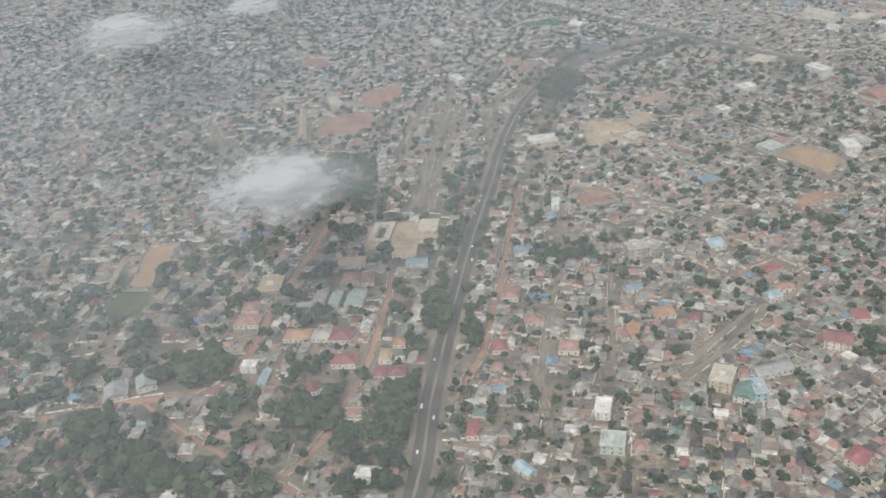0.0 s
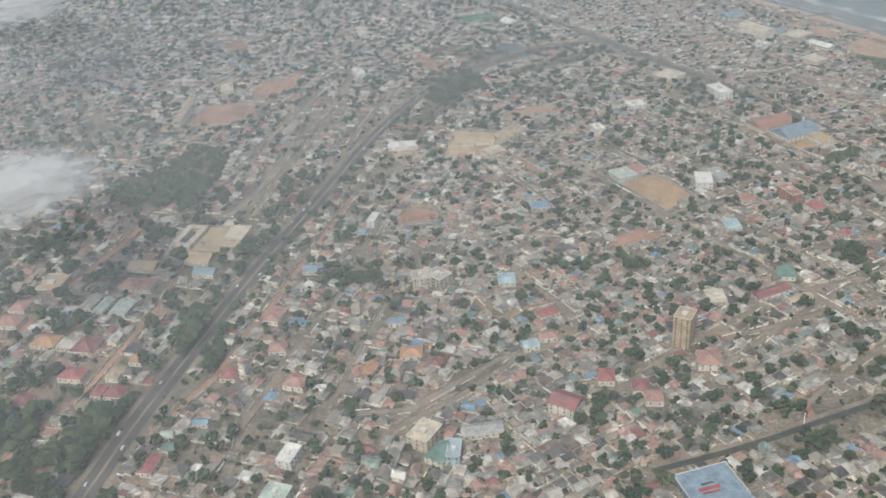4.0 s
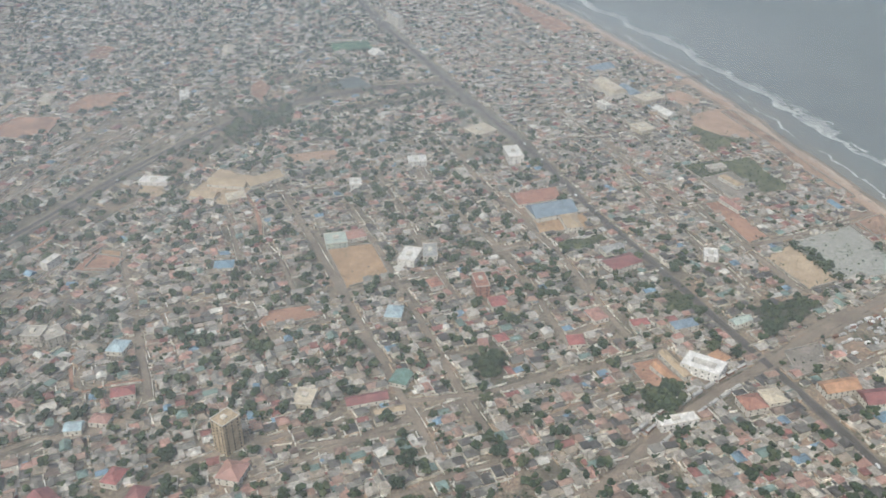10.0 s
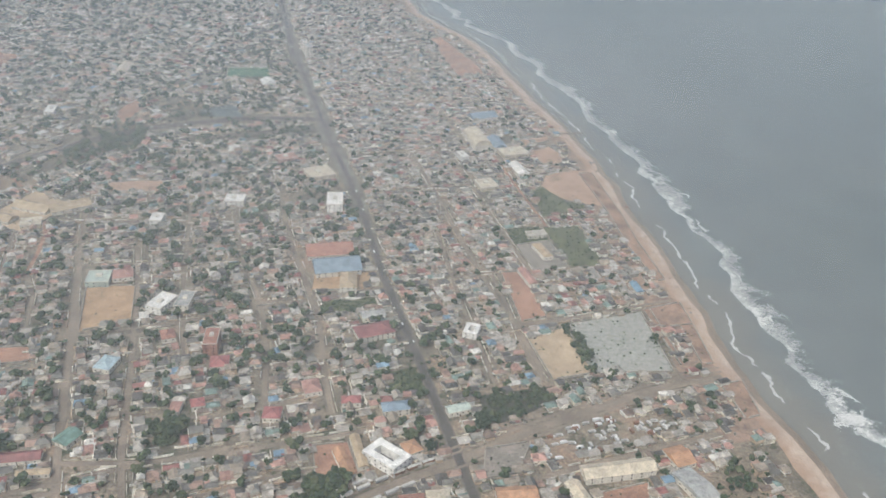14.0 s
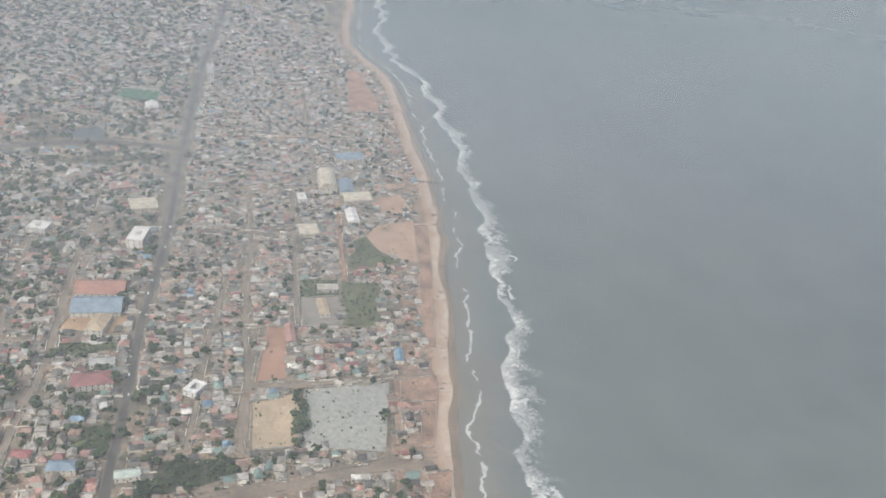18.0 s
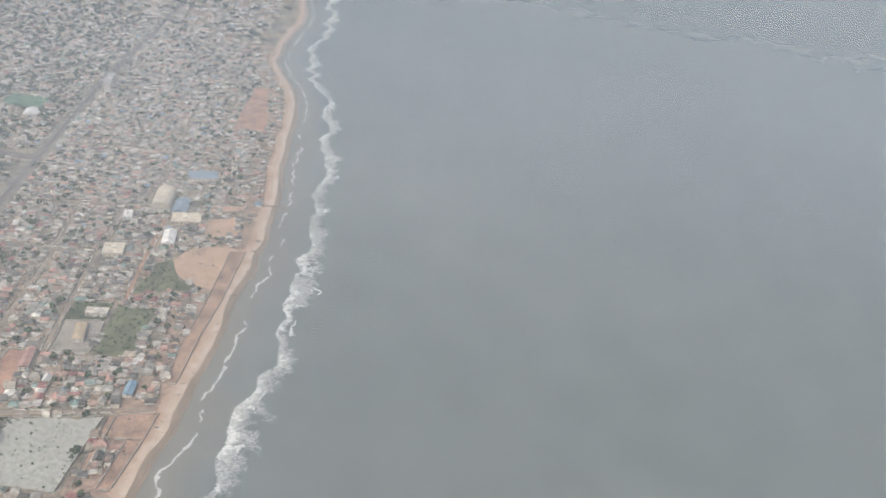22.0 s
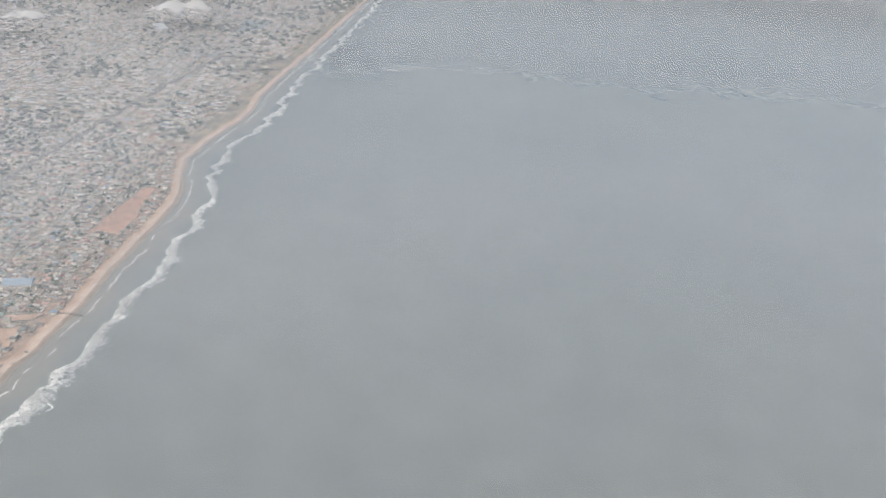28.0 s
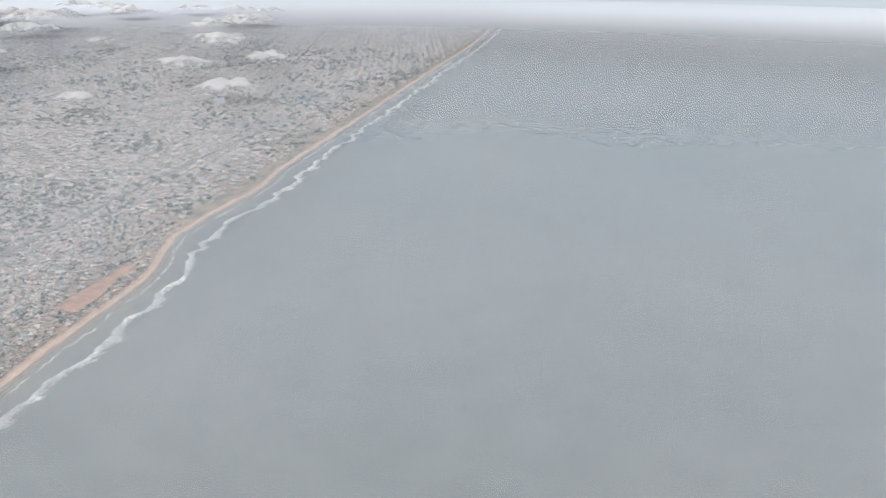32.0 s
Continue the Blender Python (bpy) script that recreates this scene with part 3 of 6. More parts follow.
wood(14, (55, 395), (73, 397), (72, 411), (52, 412))
wood(90, (47, 492), (88, 665), (106, 688), (112, 666), (68, 511))
wood(30, (355, 380), (366, 403), (372, 397), (363, 377))
wood(30, (492, 437), (509, 463), (517, 434), (507, 422))
wood(10, (372, 500), (359, 484), (371, 465), (385, 472))
wood(25, (-31, 306), (-17, 304), (-24, 273), (-35, 279))
wood(30, (-13, 250), (-1, 286), (5, 323), (8, 318), (-3, 266), (-7, 243))
wood(14, (-71, 292), (-51, 292), (-49, 310), (-70, 310))
wood(30, (75, 663), (117, 692), (109, 711), (64, 684))
wood(10, (283, 401), (297, 402), (300, 415), (286, 414))
wood(12, (287, 395), (298, 400), (292, 413), (283, 409))
wood(90, (427, 528), (431, 532), (448, 497), (443, 494))
wood(5, (466, 537), (469, 538), (475, 522), (472, 521))
wood(14, (412, 531), (460, 553), (460, 556), (411, 535))

PAINT = {"beige": (0.43, 0.40, 0.35), "tan": (0.41, 0.325, 0.225), "cream": (0.53, 0.47, 0.37), "white": (0.70, 0.69, 0.665), "red": (0.32, 0.125, 0.12), "salmon": (0.37, 0.215, 0.185),
         "blue": (0.19, 0.30, 0.39), "paleblue": (0.36, 0.46, 0.51), "grey": (0.34, 0.345, 0.335), "palegreen": (0.42, 0.485, 0.44), "maroon": (0.24, 0.105, 0.105),
         "green": (0.16, 0.26, 0.225), "slate": (0.21, 0.275, 0.34), "brick": (0.34, 0.175, 0.135), "orange": (0.43, 0.25, 0.155)}
ROOF_MATS = {k: plain("roof_" + k, c, 0.6, 1.6, 0.3, 0.24) for k, c in PAINT.items()}
LIGHT_WALL = plain("light_plaster", (0.62, 0.585, 0.52), 0.9, 2.0, 0.2, 0.15)
pane_mat, pane_tree, pane_bsdf = material("dark_window_glass", 0.15)
pane_bsdf.inputs["Base Color"].default_value = (0.03, 0.035, 0.04, 1)


def part(name, bm, mat, parent, label=""):
    """Links a bmesh as one mesh object under a thing or part."""
    me = bpy.data.meshes.new(name)
    bm.to_mesh(me)
    bm.free()
    if mat:
        me.materials.append(mat)
    ob = new(name, me)
    ob.parent = parent
    if label:
        tagged(ob, label)
    return ob


def boxed(bm, x0, x1, y0, y1, z0, z1):
    bmesh.ops.create_cube(bm, size=1, matrix=Matrix.LocRotScale(((x0 + x1) / 2, (y0 + y1) / 2, (z0 + z1) / 2), None, (x1 - x0, y1 - y0, z1 - z0)))


def faced(bm, points, faces):
    vs = [bm.verts.new(p) for p in points]
    for f in faces:
        bm.faces.new([vs[i] for i in f])


PANE = mesh("pane", [(-0.5, 0, -0.5), (0.5, 0, -0.5), (0.5, 0, 0.5), (-0.5, 0, 0.5), (-0.5, -0.06, -0.5), (0.5, -0.06, -0.5), (0.5, -0.06, 0.5), (-0.5, -0.06, 0.5)],
            [(4, 5, 6, 7), (0, 1, 5, 4), (1, 2, 6, 5), (2, 3, 7, 6), (3, 0, 4, 7)], [pane_mat])


def building(name, label, kind, paint, h, x, y, w, d, turn):
    """A larger building: walls, roof and rows of windows on its sides."""
    b = tagged(new(name), label if len(label.split()) > 3 else label + " among small houses", "building")
    b.matrix_world = pose(x, y, 0, 0, 0, turn)
    hw, hd, roof = w / 2, d / 2, ROOF_MATS[paint]
    flat = kind in ("flat", "court")
    bm = bmesh.new()
    if kind == "court":
        t = min(w, d) * 0.3
        for q in ((-hw, hw, -hd, -hd + t), (-hw, hw, hd - t, hd), (-hw, -hw + t, -hd + t, hd - t), (hw - t, hw, -hd + t, hd - t)):
            boxed(bm, q[0], q[1], q[2], q[3], 0, h)
        part("wall", bm, roof if paint in ("white", "cream") else LIGHT_WALL, b)
        bm = bmesh.new()
        for q in ((-hw, hw, -hd, -hd + t), (-hw, hw, hd - t, hd), (-hw, -hw + t, -hd + t, hd - t), (hw - t, hw, -hd + t, hd - t)):
            boxed(bm, q[0], q[1], q[2], q[3], h + 0.004, h + 0.25)
        part("roof", bm, roof, b)
        bm = bmesh.new()
        boxed(bm, -hw + t, hw - t, -hd + t, hd - t, 0.1, 0.25)
        part("court", bm, asphalt, b, "dark paved court")
    else:
        boxed(bm, -hw * 0.96, hw * 0.96, -hd * 0.96, hd * 0.96, 0, h)
        part("wall", bm, ROOF_MATS[paint] if flat and paint != "grey" else LIGHT_WALL, b)
        bm = bmesh.new()
        rise = min(w, d) * 0.22
        if flat:
            boxed(bm, -hw, hw, -hd, hd, h + 0.004, h + 0.18)
            part("roof", bm, roof, b)
            for q in ((-hw, hw, -hd, -hd + 0.2), (-hw, hw, hd - 0.2, hd), (-hw, -hw + 0.2, -hd + 0.2, hd - 0.2), (hw - 0.2, hw, -hd + 0.2, hd - 0.2)):
                bm = bmesh.new()
                boxed(bm, q[0], q[1], q[2], q[3], h + 0.19, h + 0.5)
                part("parapet", bm, LIGHT_WALL, b)
            if w * d < 350:
                bm = bmesh.new()
                boxed(bm, -hw * 0.3, hw * 0.1, -hd * 0.25, hd * 0.3, h + 0.19, h + 1.1)
                part("stair_head", bm, LIGHT_WALL, b)
        elif kind == "vault":
            rows = [(hd * math.cos(a), h + rise * 1.4 * math.sin(a)) for a in (math.pi * k / 8 for k in range(9))]
            faced(bm, [(s, q, z) for s in (-hw, hw) for q, z in rows], [(i, i + 1, i + 10, i + 9) for i in range(8)] + [tuple(range(9)), tuple(range(9, 18))])
            part("roof", bm, roof, b)
        else:
            r = hw if kind == "gable" else max(hw - hd, hw * 0.12)
            faced(bm, [(-hw, -hd, h), (hw, -hd, h), (hw, hd, h), (-hw, hd, h), (-r, 0, h + rise), (r, 0, h + rise)],
                  [(0, 1, 5, 4), (2, 3, 4, 5), (1, 2, 5), (3, 0, 4), (0, 3, 2, 1)])
            part("roof", bm, roof, b)
            bm = bmesh.new()
            boxed(bm, -r, r, -0.12, 0.12, h + rise - 0.03, h + rise + 0.09)
            part("ridge_cap", bm, roof, b)
    inset = 1.0 if kind == "court" else 0.96
    floors = max(1, int(h / 1.4))
    for side, length, depth in ((0, w, hd), (1, d, hw), (2, w, hd), (3, d, hw)):
        n = max(1, min(7, int(length / 2.4)))
        if h < 2.3 and n > 5:
            n = 5
        for f in range(floors):
            for k in range(n):
                p = new("window", PANE)
                p.parent = b
                u = ((k + 0.5) / n - 0.5) * length * inset
                base = Euler((0, 0, side * math.pi / 2)).to_matrix().to_4x4()
                p.matrix_local = base @ Matrix.LocRotScale((u, -depth * inset + 0.02, (f + 0.55) * h / floors), None, (0.6, 1, min(0.6, h / floors * 0.42)))
    if not flat and h >= 2:
        bm = bmesh.new()
        boxed(bm, -0.3, 0.3, -hd * 0.96 - 0.03, -hd * 0.96 + 0.05, 0, 1.0)
        part("door", bm, bark, b)
    KEEP_OUT.append((x, y, hw, hd, turn))
    return b


# ---- the larger buildings ----
building("market_hall", "wide blue flat-roofed hall with red and dark markings", "flat", "slate", 3.0, 197.2, 255.5, 19.4, 21.3, 18)
building("warehouse", "long grey sheet-roofed shed beside a red yard", "gable", "grey", 2.4, 491.8, 431.2, 8.5, 24.4, 40)
building("warehouse", "tan sheet-roofed store beside a shed", "gable", "orange", 2.2, 483.5, 448.5, 8.6, 11.2, 36)
building("school_block", "cream flat-roofed school block in a sandy yard", "flat", "cream", 2.2, -6.2, 451.3, 14.3, 10.4, 80)
building("school_block", "cream school block round a small court", "court", "cream", 2.2, -31.9, 450.5, 22.7, 11.7, 79)
building("school_block", "tan-roofed long school block", "gable", "tan", 1.8, -46.4, 421.6, 14.8, 10.2, -12)
building("school_block", "tan-roofed long school block", "gable", "tan", 1.8, -19.1, 427.0, 13.1, 13.0, -12)
building("white_house", "white cubic house", "flat", "white", 4.0, 64.4, 458.1, 10.0, 4.5, 77)
building("blue_house", "house with bright blue sheet roof", "hip", "blue", 2.2, -65.2, 306.8, 7.3, 6.5, -9)
building("blue_house", "house with pale blue sheet roof", "gable", "paleblue", 2.4, 19.2, 251.0, 8.5, 4.3, -55)
building("store_shed", "grey sheet-roofed store", "gable", "grey", 2.5, -133.8, 333.8, 9.9, 8.8, -75)
building("store_shed", "grey sheet-roofed store", "gable", "grey", 2.5, -145.8, 329.1, 10.9, 10.3, -78)
building("white_house", "white two-storey house", "flat", "white", 3.5, 52.9, 278.6, 9.8, 6.3, 73)
building("office_block", "white block with green parapets", "flat", "palegreen", 4.0, 52.2, 258.4, 9.0, 8.6, -17)
building("villa", "house with dark red hipped roof", "hip", "red", 3.0, 131.0, 236.2, 9.2, 7.1, 42)
building("classroom_block", "long tan classroom block beside a playing field", "gable", "tan", 1.6, -174.2, 441.7, 35.1, 3.7, 87)
building("classroom_block", "long tan classroom block beside a playing field", "gable", "tan", 1.6, -142.0, 417.4, 24.1, 5.1, 77)
building("villa", "house with crimson hipped roof", "hip", "red", 2.6, 3.2, 276.0, 9.9, 4.8, 81)
building("villa", "house with maroon hipped roof", "hip", "maroon", 2.6, -49.7, 352.7, 11.4, 10.8, 80)
building("villa", "house with orange-red tiled roof", "hip", "salmon", 2.6, 47.8, 321.8, 9.2, 8.0, -17)
building("villa", "house with pink roof", "hip", "salmon", 2.6, 29.6, 371.5, 12.5, 7.3, 76)
building("hall", "cream flat-roofed assembly hall", "flat", "cream", 5.0, 101.0, 286.7, 11.4, 8.8, 61)
building("hall_annexe", "green sheet-roofed annexe", "gable", "green", 3.0, 107.0, 277.4, 9.6, 8.1, 57)
building("hall_annexe", "blue-grey block with white walls", "flat", "paleblue", 4.0, 111.8, 278.1, 9.7, 5.1, 86)
building("hall_annexe", "long grey sheet-roofed wing", "gable", "grey", 2.5, 121.5, 289.9, 15.5, 6.3, 9)
building("tower_block", "tall tan-beige residential tower with rows of balconies", "flat", "tan", 14.0, 203.1, 342.1, 8.4, 7.3, 61)
building("villa", "tall house with maroon pitched roof and white gables", "gable", "maroon", 4.5, 152.9, 302.1, 10.9, 9.5, -31)
building("villa", "house with red hipped roof on a green lawn", "hip", "red", 2.6, 169.5, 319.2, 8.6, 6.7, 85)
building("villa", "large house with salmon tiled roof", "hip", "salmon", 3.0, 210.1, 327.6, 10.2, 9.3, 86)
building("villa", "house with salmon roof", "hip", "salmon", 2.6, 185.5, 305.7, 7.5, 6.9, 87)
building("villa", "house with dark red roof", "hip", "maroon", 2.6, 181.6, 312.2, 7.6, 6.9, 88)
building("depot", "tan flat-roofed depot", "flat", "tan", 3.0, 299.5, 302.7, 13.0, 7.5, -58)
building("blue_house", "house with pale blue roof", "hip", "paleblue", 2.4, 132.7, 394.5, 9.4, 8.2, -89)
building("blue_house", "white house with pale blue roof", "gable", "paleblue", 2.4, 141.2, 342.2, 6.9, 6.1, 15)
building("workshop", "cream flat roof over a workshop", "flat", "cream", 2.2, 222.3, 372.5, 10.2, 8.3, -89)
building("workshop", "long maroon sheet roof over workshops", "gable", "maroon", 2.0, 246.7, 375.3, 16.9, 6.1, 25)
building("workshop", "tan L-shaped yard building", "gable", "tan", 1.8, 257.1, 370.0, 12.2, 3.6, 22)
building("slab_block", "white slab block of flats", "flat", "white", 3.6, 240.7, 488.2, 14.3, 9.1, 84)
building("slab_block", "pale grey block of flats", "flat", "grey", 3.0, 249.7, 494.1, 13.9, 7.3, -78)
building("blue_house", "white house with pale blue roof", "hip", "paleblue", 2.6, 244.0, 437.2, 10.4, 7.8, -87)
building("blue_house", "house with bright blue roof", "hip", "blue", 2.4, 151.5, 467.7, 9.8, 8.2, 16)
building("school_block", "tan school block", "gable", "tan", 2.0, 109.7, 543.8, 15.7, 9.2, -4)
building("school_block", "tan school block", "gable", "tan", 2.0, 117.2, 561.3, 23.8, 10.4, -3)
building("school_block", "tan school block", "flat", "cream", 2.0, 128.4, 543.7, 11.1, 9.6, 31)
building("school_block", "pale school block", "flat", "white", 2.0, 72.3, 558.8, 18.5, 9.8, 1)
building("factory_shed", "slate-blue sheet-roofed factory shed", "gable", "slate", 3.0, 306.2, 548.9, 24.4, 16.6, 28)
building("factory_shed", "brick-red sheet-roofed factory shed", "gable", "brick", 2.5, 295.9, 564.8, 25.2, 15.4, 27)
building("chapel", "tan hipped chapel in a red earth yard", "hip", "tan", 3.5, 317.6, 535.1, 16.2, 8.7, -71)
building("hall", "maroon-roofed hall", "hip", "maroon", 3.0, 344.3, 496.3, 17.7, 10.9, 38)
building("court_block", "white three-storey block round a dark court", "court", "white", 4.0, 377.0, 414.9, 16.0, 10.2, -24)
building("long_shed", "long orange sheet roof", "gable", "orange", 2.2, 362.3, 408.1, 16.4, 4.7, -52)
building("long_shed", "long tan sheet roof", "gable", "tan", 2.2, 365.6, 415.5, 19.2, 4.1, -59)
building("court_block", "white house round a small court", "court", "white", 3.0, 387.0, 510.7, 8.8, 6.7, 89)
building("hall", "white flat-roofed hall", "flat", "white", 3.0, 365.1, 378.7, 15.7, 5.2, 24)
building("hall", "terracotta sheet roof", "hip", "brick", 3.0, 393.5, 393.5, 9.4, 9.4, 23)
building("hall", "cream sheet roof", "hip", "cream", 3.0, 401.7, 398.5, 9.1, 8.6, -67)
building("factory_shed", "orange sheet-roofed factory shed", "gable", "orange", 3.0, 427.9, 408.8, 15.0, 8.2, 22)
building("factory_shed", "maroon sheet-roofed factory shed", "gable", "maroon", 3.0, 443.0, 404.4, 17.0, 9.6, 17)
building("factory_shed", "long cream sheet-roofed warehouse", "gable", "cream", 3.0, 461.7, 433.6, 28.5, 7.9, 27)
building("factory_shed", "cream sheet-roofed warehouse", "gable", "cream", 3.0, 450.2, 414.9, 16.0, 5.8, -54)
building("tower_house", "brick-red four-storey block", "flat", "brick", 6.0, 279.3, 464.4, 13.6, 6.5, -70)
building("villa", "house with crimson roof", "hip", "red", 2.6, 289.0, 452.5, 8.8, 8.3, -67)
building("warehouse", "cream barrel-vaulted warehouse near the beach", "vault", "cream", 4.0, 334.3, 748.2, 29.0, 12.0, -60)
building("warehouse", "blue-grey sheet-roofed store", "gable", "slate", 2.5, 347.8, 749.4, 20.9, 9.5, -61)
building("warehouse", "cream flat warehouse", "flat", "cream", 2.5, 361.9, 736.5, 18.0, 14.0, 34)
building("warehouse", "white sheet-roofed store", "gable", "white", 2.5, 371.3, 708.2, 19.0, 7.7, -57)
building("compound_house", "tan house in a walled yard", "hip", "tan", 2.5, 405.0, 599.7, 16.4, 5.5, -55)
building("long_shed", "salmon sheet roof beside a red yard", "gable", "salmon", 2.4, 402.5, 569.0, 17.0, 4.8, -57)
building("blue_house", "house with bright blue roof among shacks", "gable", "blue", 2.0, 457.3, 575.9, 10.5, 4.4, -63)
building("white_house", "white cubic house", "flat", "white", 3.0, 331.0, 718.2, 11.2, 5.5, -54)
building("hall", "pale flat-roofed hall", "flat", "cream", 2.5, 356.5, 677.4, 13.9, 11.7, -56)
building("hall", "cream flat roof", "flat", "cream", 2.5, 252.1, 660.5, 16.4, 16.2, 41)
building("hall", "pale blue shed roof", "gable", "slate", 2.4, 325.9, 799.8, 20.3, 13.3, 39)
building("tower_house", "tall grey block", "flat", "grey", 9.0, 139.2, 913.3, 29.6, 5.5, -56)
building("stadium_stand", "white stand beside a green pitch", "gable", "white", 2.0, 144.1, 821.1, 14.1, 10.7, -55)
building("market_hall", "long white market hall roof", "flat", "white", 4.0, -470.0, 1691.5, 64.4, 22, -37)
building("classroom_block", "pale block with red corner roof", "gable", "cream", 2.0, 17.6, 814.5, 26, 9, -70)
building("hall", "pale block", "flat", "white", 3.0, 27.4, 703.7, 16, 7, -66)
building("tower_house", "white block of flats", "flat", "white", 5.0, 277.9, 620.4, 17.9, 9.5, -70)
building("villa", "white-walled house with crimson hipped roof", "hip", "red", 2.6, -47.6, 332.1, 11.1, 8.1, -10)
building("villa", "house with dark maroon hipped roof", "hip", "maroon", 2.4, -61.7, 315.6, 8.4, 7.9, -9)
building("blue_house", "long house with pale blue sheet roof", "gable", "paleblue", 2.2, -81.8, 326.8, 11.8, 3.8, 80)
building("villa", "house with faded pink roof", "hip", "salmon", 2.4, -94.7, 374.9, 12.5, 9.6, -10)
building("villa", "house with faded pink roof", "hip", "salmon", 2.4, -95.0, 387.0, 9.3, 8.2, 86)
building("villa", "house with orange-tan tiled roof", "hip", "orange", 2.2, -69.9, 357.5, 12.4, 9.0, -10)
building("villa", "house with pale beige roof", "hip", "beige", 2.2, -58.4, 355.0, 10.0, 8.0, -10)
building("store_shed", "pale green sheet-roofed shed", "gable", "palegreen", 2.2, -54.2, 384.9, 12.6, 5.6, 79)
building("store_shed", "pale green sheet-roofed shed", "gable", "palegreen", 2.2, -44.5, 382.7, 12.0, 8.8, 79)
building("store_shed", "pale beige sheet-roofed shed", "gable", "beige", 2.2, -61.6, 388.3, 11.7, 6.5, 79)
building("flats", "tan two-storey block with flat roof", "flat", "tan", 3.0, -87.2, 406.4, 15.5, 12.0, 84)
building("villa", "house with faded pink roof", "hip", "salmon", 2.4, -46.9, 403.6, 9.8, 9.5, 79)
building("villa", "house with faded pink roof", "hip", "salmon", 2.4, -38.7, 402.0, 11.1, 6.6, 88)
building("store_shed", "blue-grey sheet roof beside a yard", "gable", "slate", 2.2, -13.4, 412.7, 11.6, 7.4, -12)
building("villa", "house with orange roof beside the highway", "hip", "orange", 2.2, -23.6, 341.4, 6.4, 5.8, 80)
building("villa", "house with tan tiled roof", "hip", "tan", 2.4, -29.6, 332.2, 9.0, 6.1, 80)
building("villa", "small house with red roof", "hip", "red", 2.2, -32.4, 320.5, 7.7, 4.8, 81)
building("villa", "house with dull maroon roof", "hip", "maroon", 2.2, -25.1, 319.3, 8.1, 7.7, -9)
building("white_house", "white two-storey house with flat roof", "flat", "white", 3.0, -89.2, 336.6, 7.2, 5.7, -10)
building("store_shed", "pale green sheet roof by the highway", "gable", "palegreen", 2.0, 4.0, 292.6, 5.0, 4.3, 7)
building("blue_house", "small blue sheet roof by the highway", "gable", "blue", 2.0, 15.0, 299.2, 6.6, 3.9, -3)
building("villa", "house with red roof by a dirt road", "hip", "red", 2.2, 18.9, 329.1, 8.2, 6.6, 87)
building("villa", "narrow house with pink roof", "gable", "salmon", 2.2, 72.1, 326.5, 6.9, 5.0, -76)
building("villa", "house with orange-tan roof", "hip", "orange", 2.2, 92.4, 339.7, 9.3, 7.9, 3)
building("flats", "grey-beige block of flats with rows of windows", "flat", "beige", 5.5, 93.6, 395.2, 9.3, 8.2, 5)
building("store_shed", "blue-grey sheet roof", "gable", "slate", 2.2, 84.5, 363.1, 7.8, 5.4, 7)
building("store_shed", "blue-grey sheet roof", "gable", "slate", 2.2, 40.3, 411.0, 9.8, 6.8, -5)
building("villa", "house with faded red roof", "hip", "salmon", 2.4, 35.6, 346.2, 7.6, 7.6, 2)
building("long_shed", "orange sheet roof over a workshop", "gable", "orange", 2.2, 76.3, 328.8, 9.2, 5.6, 78)
building("flats", "grey-beige block of flats with rows of windows", "flat", "beige", 4.5, 101.1, 397.0, 10.4, 8.4, -43)
building("villa", "house with red hipped roof", "hip", "red", 2.4, 149.5, 365.1, 9.6, 6.7, 26)
building("villa", "house with faded red roof", "hip", "salmon", 2.2, 148.9, 348.3, 7.9, 5.9, 2)
building("store_shed", "dark teal sheet-roofed store", "gable", "green", 2.2, 257.2, 390.3, 9.1, 7.8, 79)
building("classroom_block", "long tan classroom block beside a sports ground", "gable", "tan", 2.6, -89.8, 643.2, 58.8, 5.2, -86)
building("flats", "cream four-storey block beside a sports ground", "flat", "cream", 4.0, -68.2, 680.4, 18.1, 8.9, -77)
building("hall", "pale green flat-roofed hall beside an ochre field", "flat", "palegreen", 3.0, 199.2, 500.2, 12.3, 11.4, -68)
building("villa", "house with faded pink roof", "hip", "salmon", 2.4, 207.8, 507.6, 10.4, 9.3, 32)
building("villa", "house with brick-red roof", "hip", "brick", 2.4, 257.1, 465.1, 8.3, 6.4, -53)
building("villa", "house with red roof", "hip", "red", 2.2, 293.7, 424.2, 6.1, 5.8, -56)
building("villa", "house with pink roof", "hip", "salmon", 2.2, 286.6, 419.1, 6.8, 4.5, -75)
building("villa", "house with faded red roof", "hip", "red", 2.4, 325.1, 426.8, 7.9, 7.5, -75)
building("villa", "house with salmon roof", "hip", "salmon", 2.4, 333.2, 448.1, 9.8, 7.4, -56)
building("villa", "white-walled house with red roof", "hip", "red", 2.4, 352.1, 444.3, 8.2, 5.4, 21)
building("long_shed", "dark grey sheet-roofed shed", "gable", "grey", 2.4, 339.0, 509.9, 11.4, 6.9, 34)
building("hall", "hall with blue-grey hipped roof", "hip", "slate", 2.8, 370.9, 445.0, 11.4, 6.5, 27)
building("hall", "pale green sheet-roofed hall", "gable", "palegreen", 2.4, 395.3, 452.0, 9.9, 5.1, 36)
building("villa", "house with tan-orange roof in a bare yard", "hip", "orange", 2.2, 384.0, 423.4, 7.6, 6.7, -44)
building("hall", "salmon flat-roofed block", "flat", "salmon", 2.4, 222.4, 677.6, 13.9, 10.0, 42)
building("school_block", "tan school block round a yard", "gable", "tan", 2.4, 135.8, 568.4, 22.4, 11.7, 47)
building("white_house", "white flat-roofed block", "flat", "white", 3.0, 220.8, 606.2, 11.5, 10.6, 16)
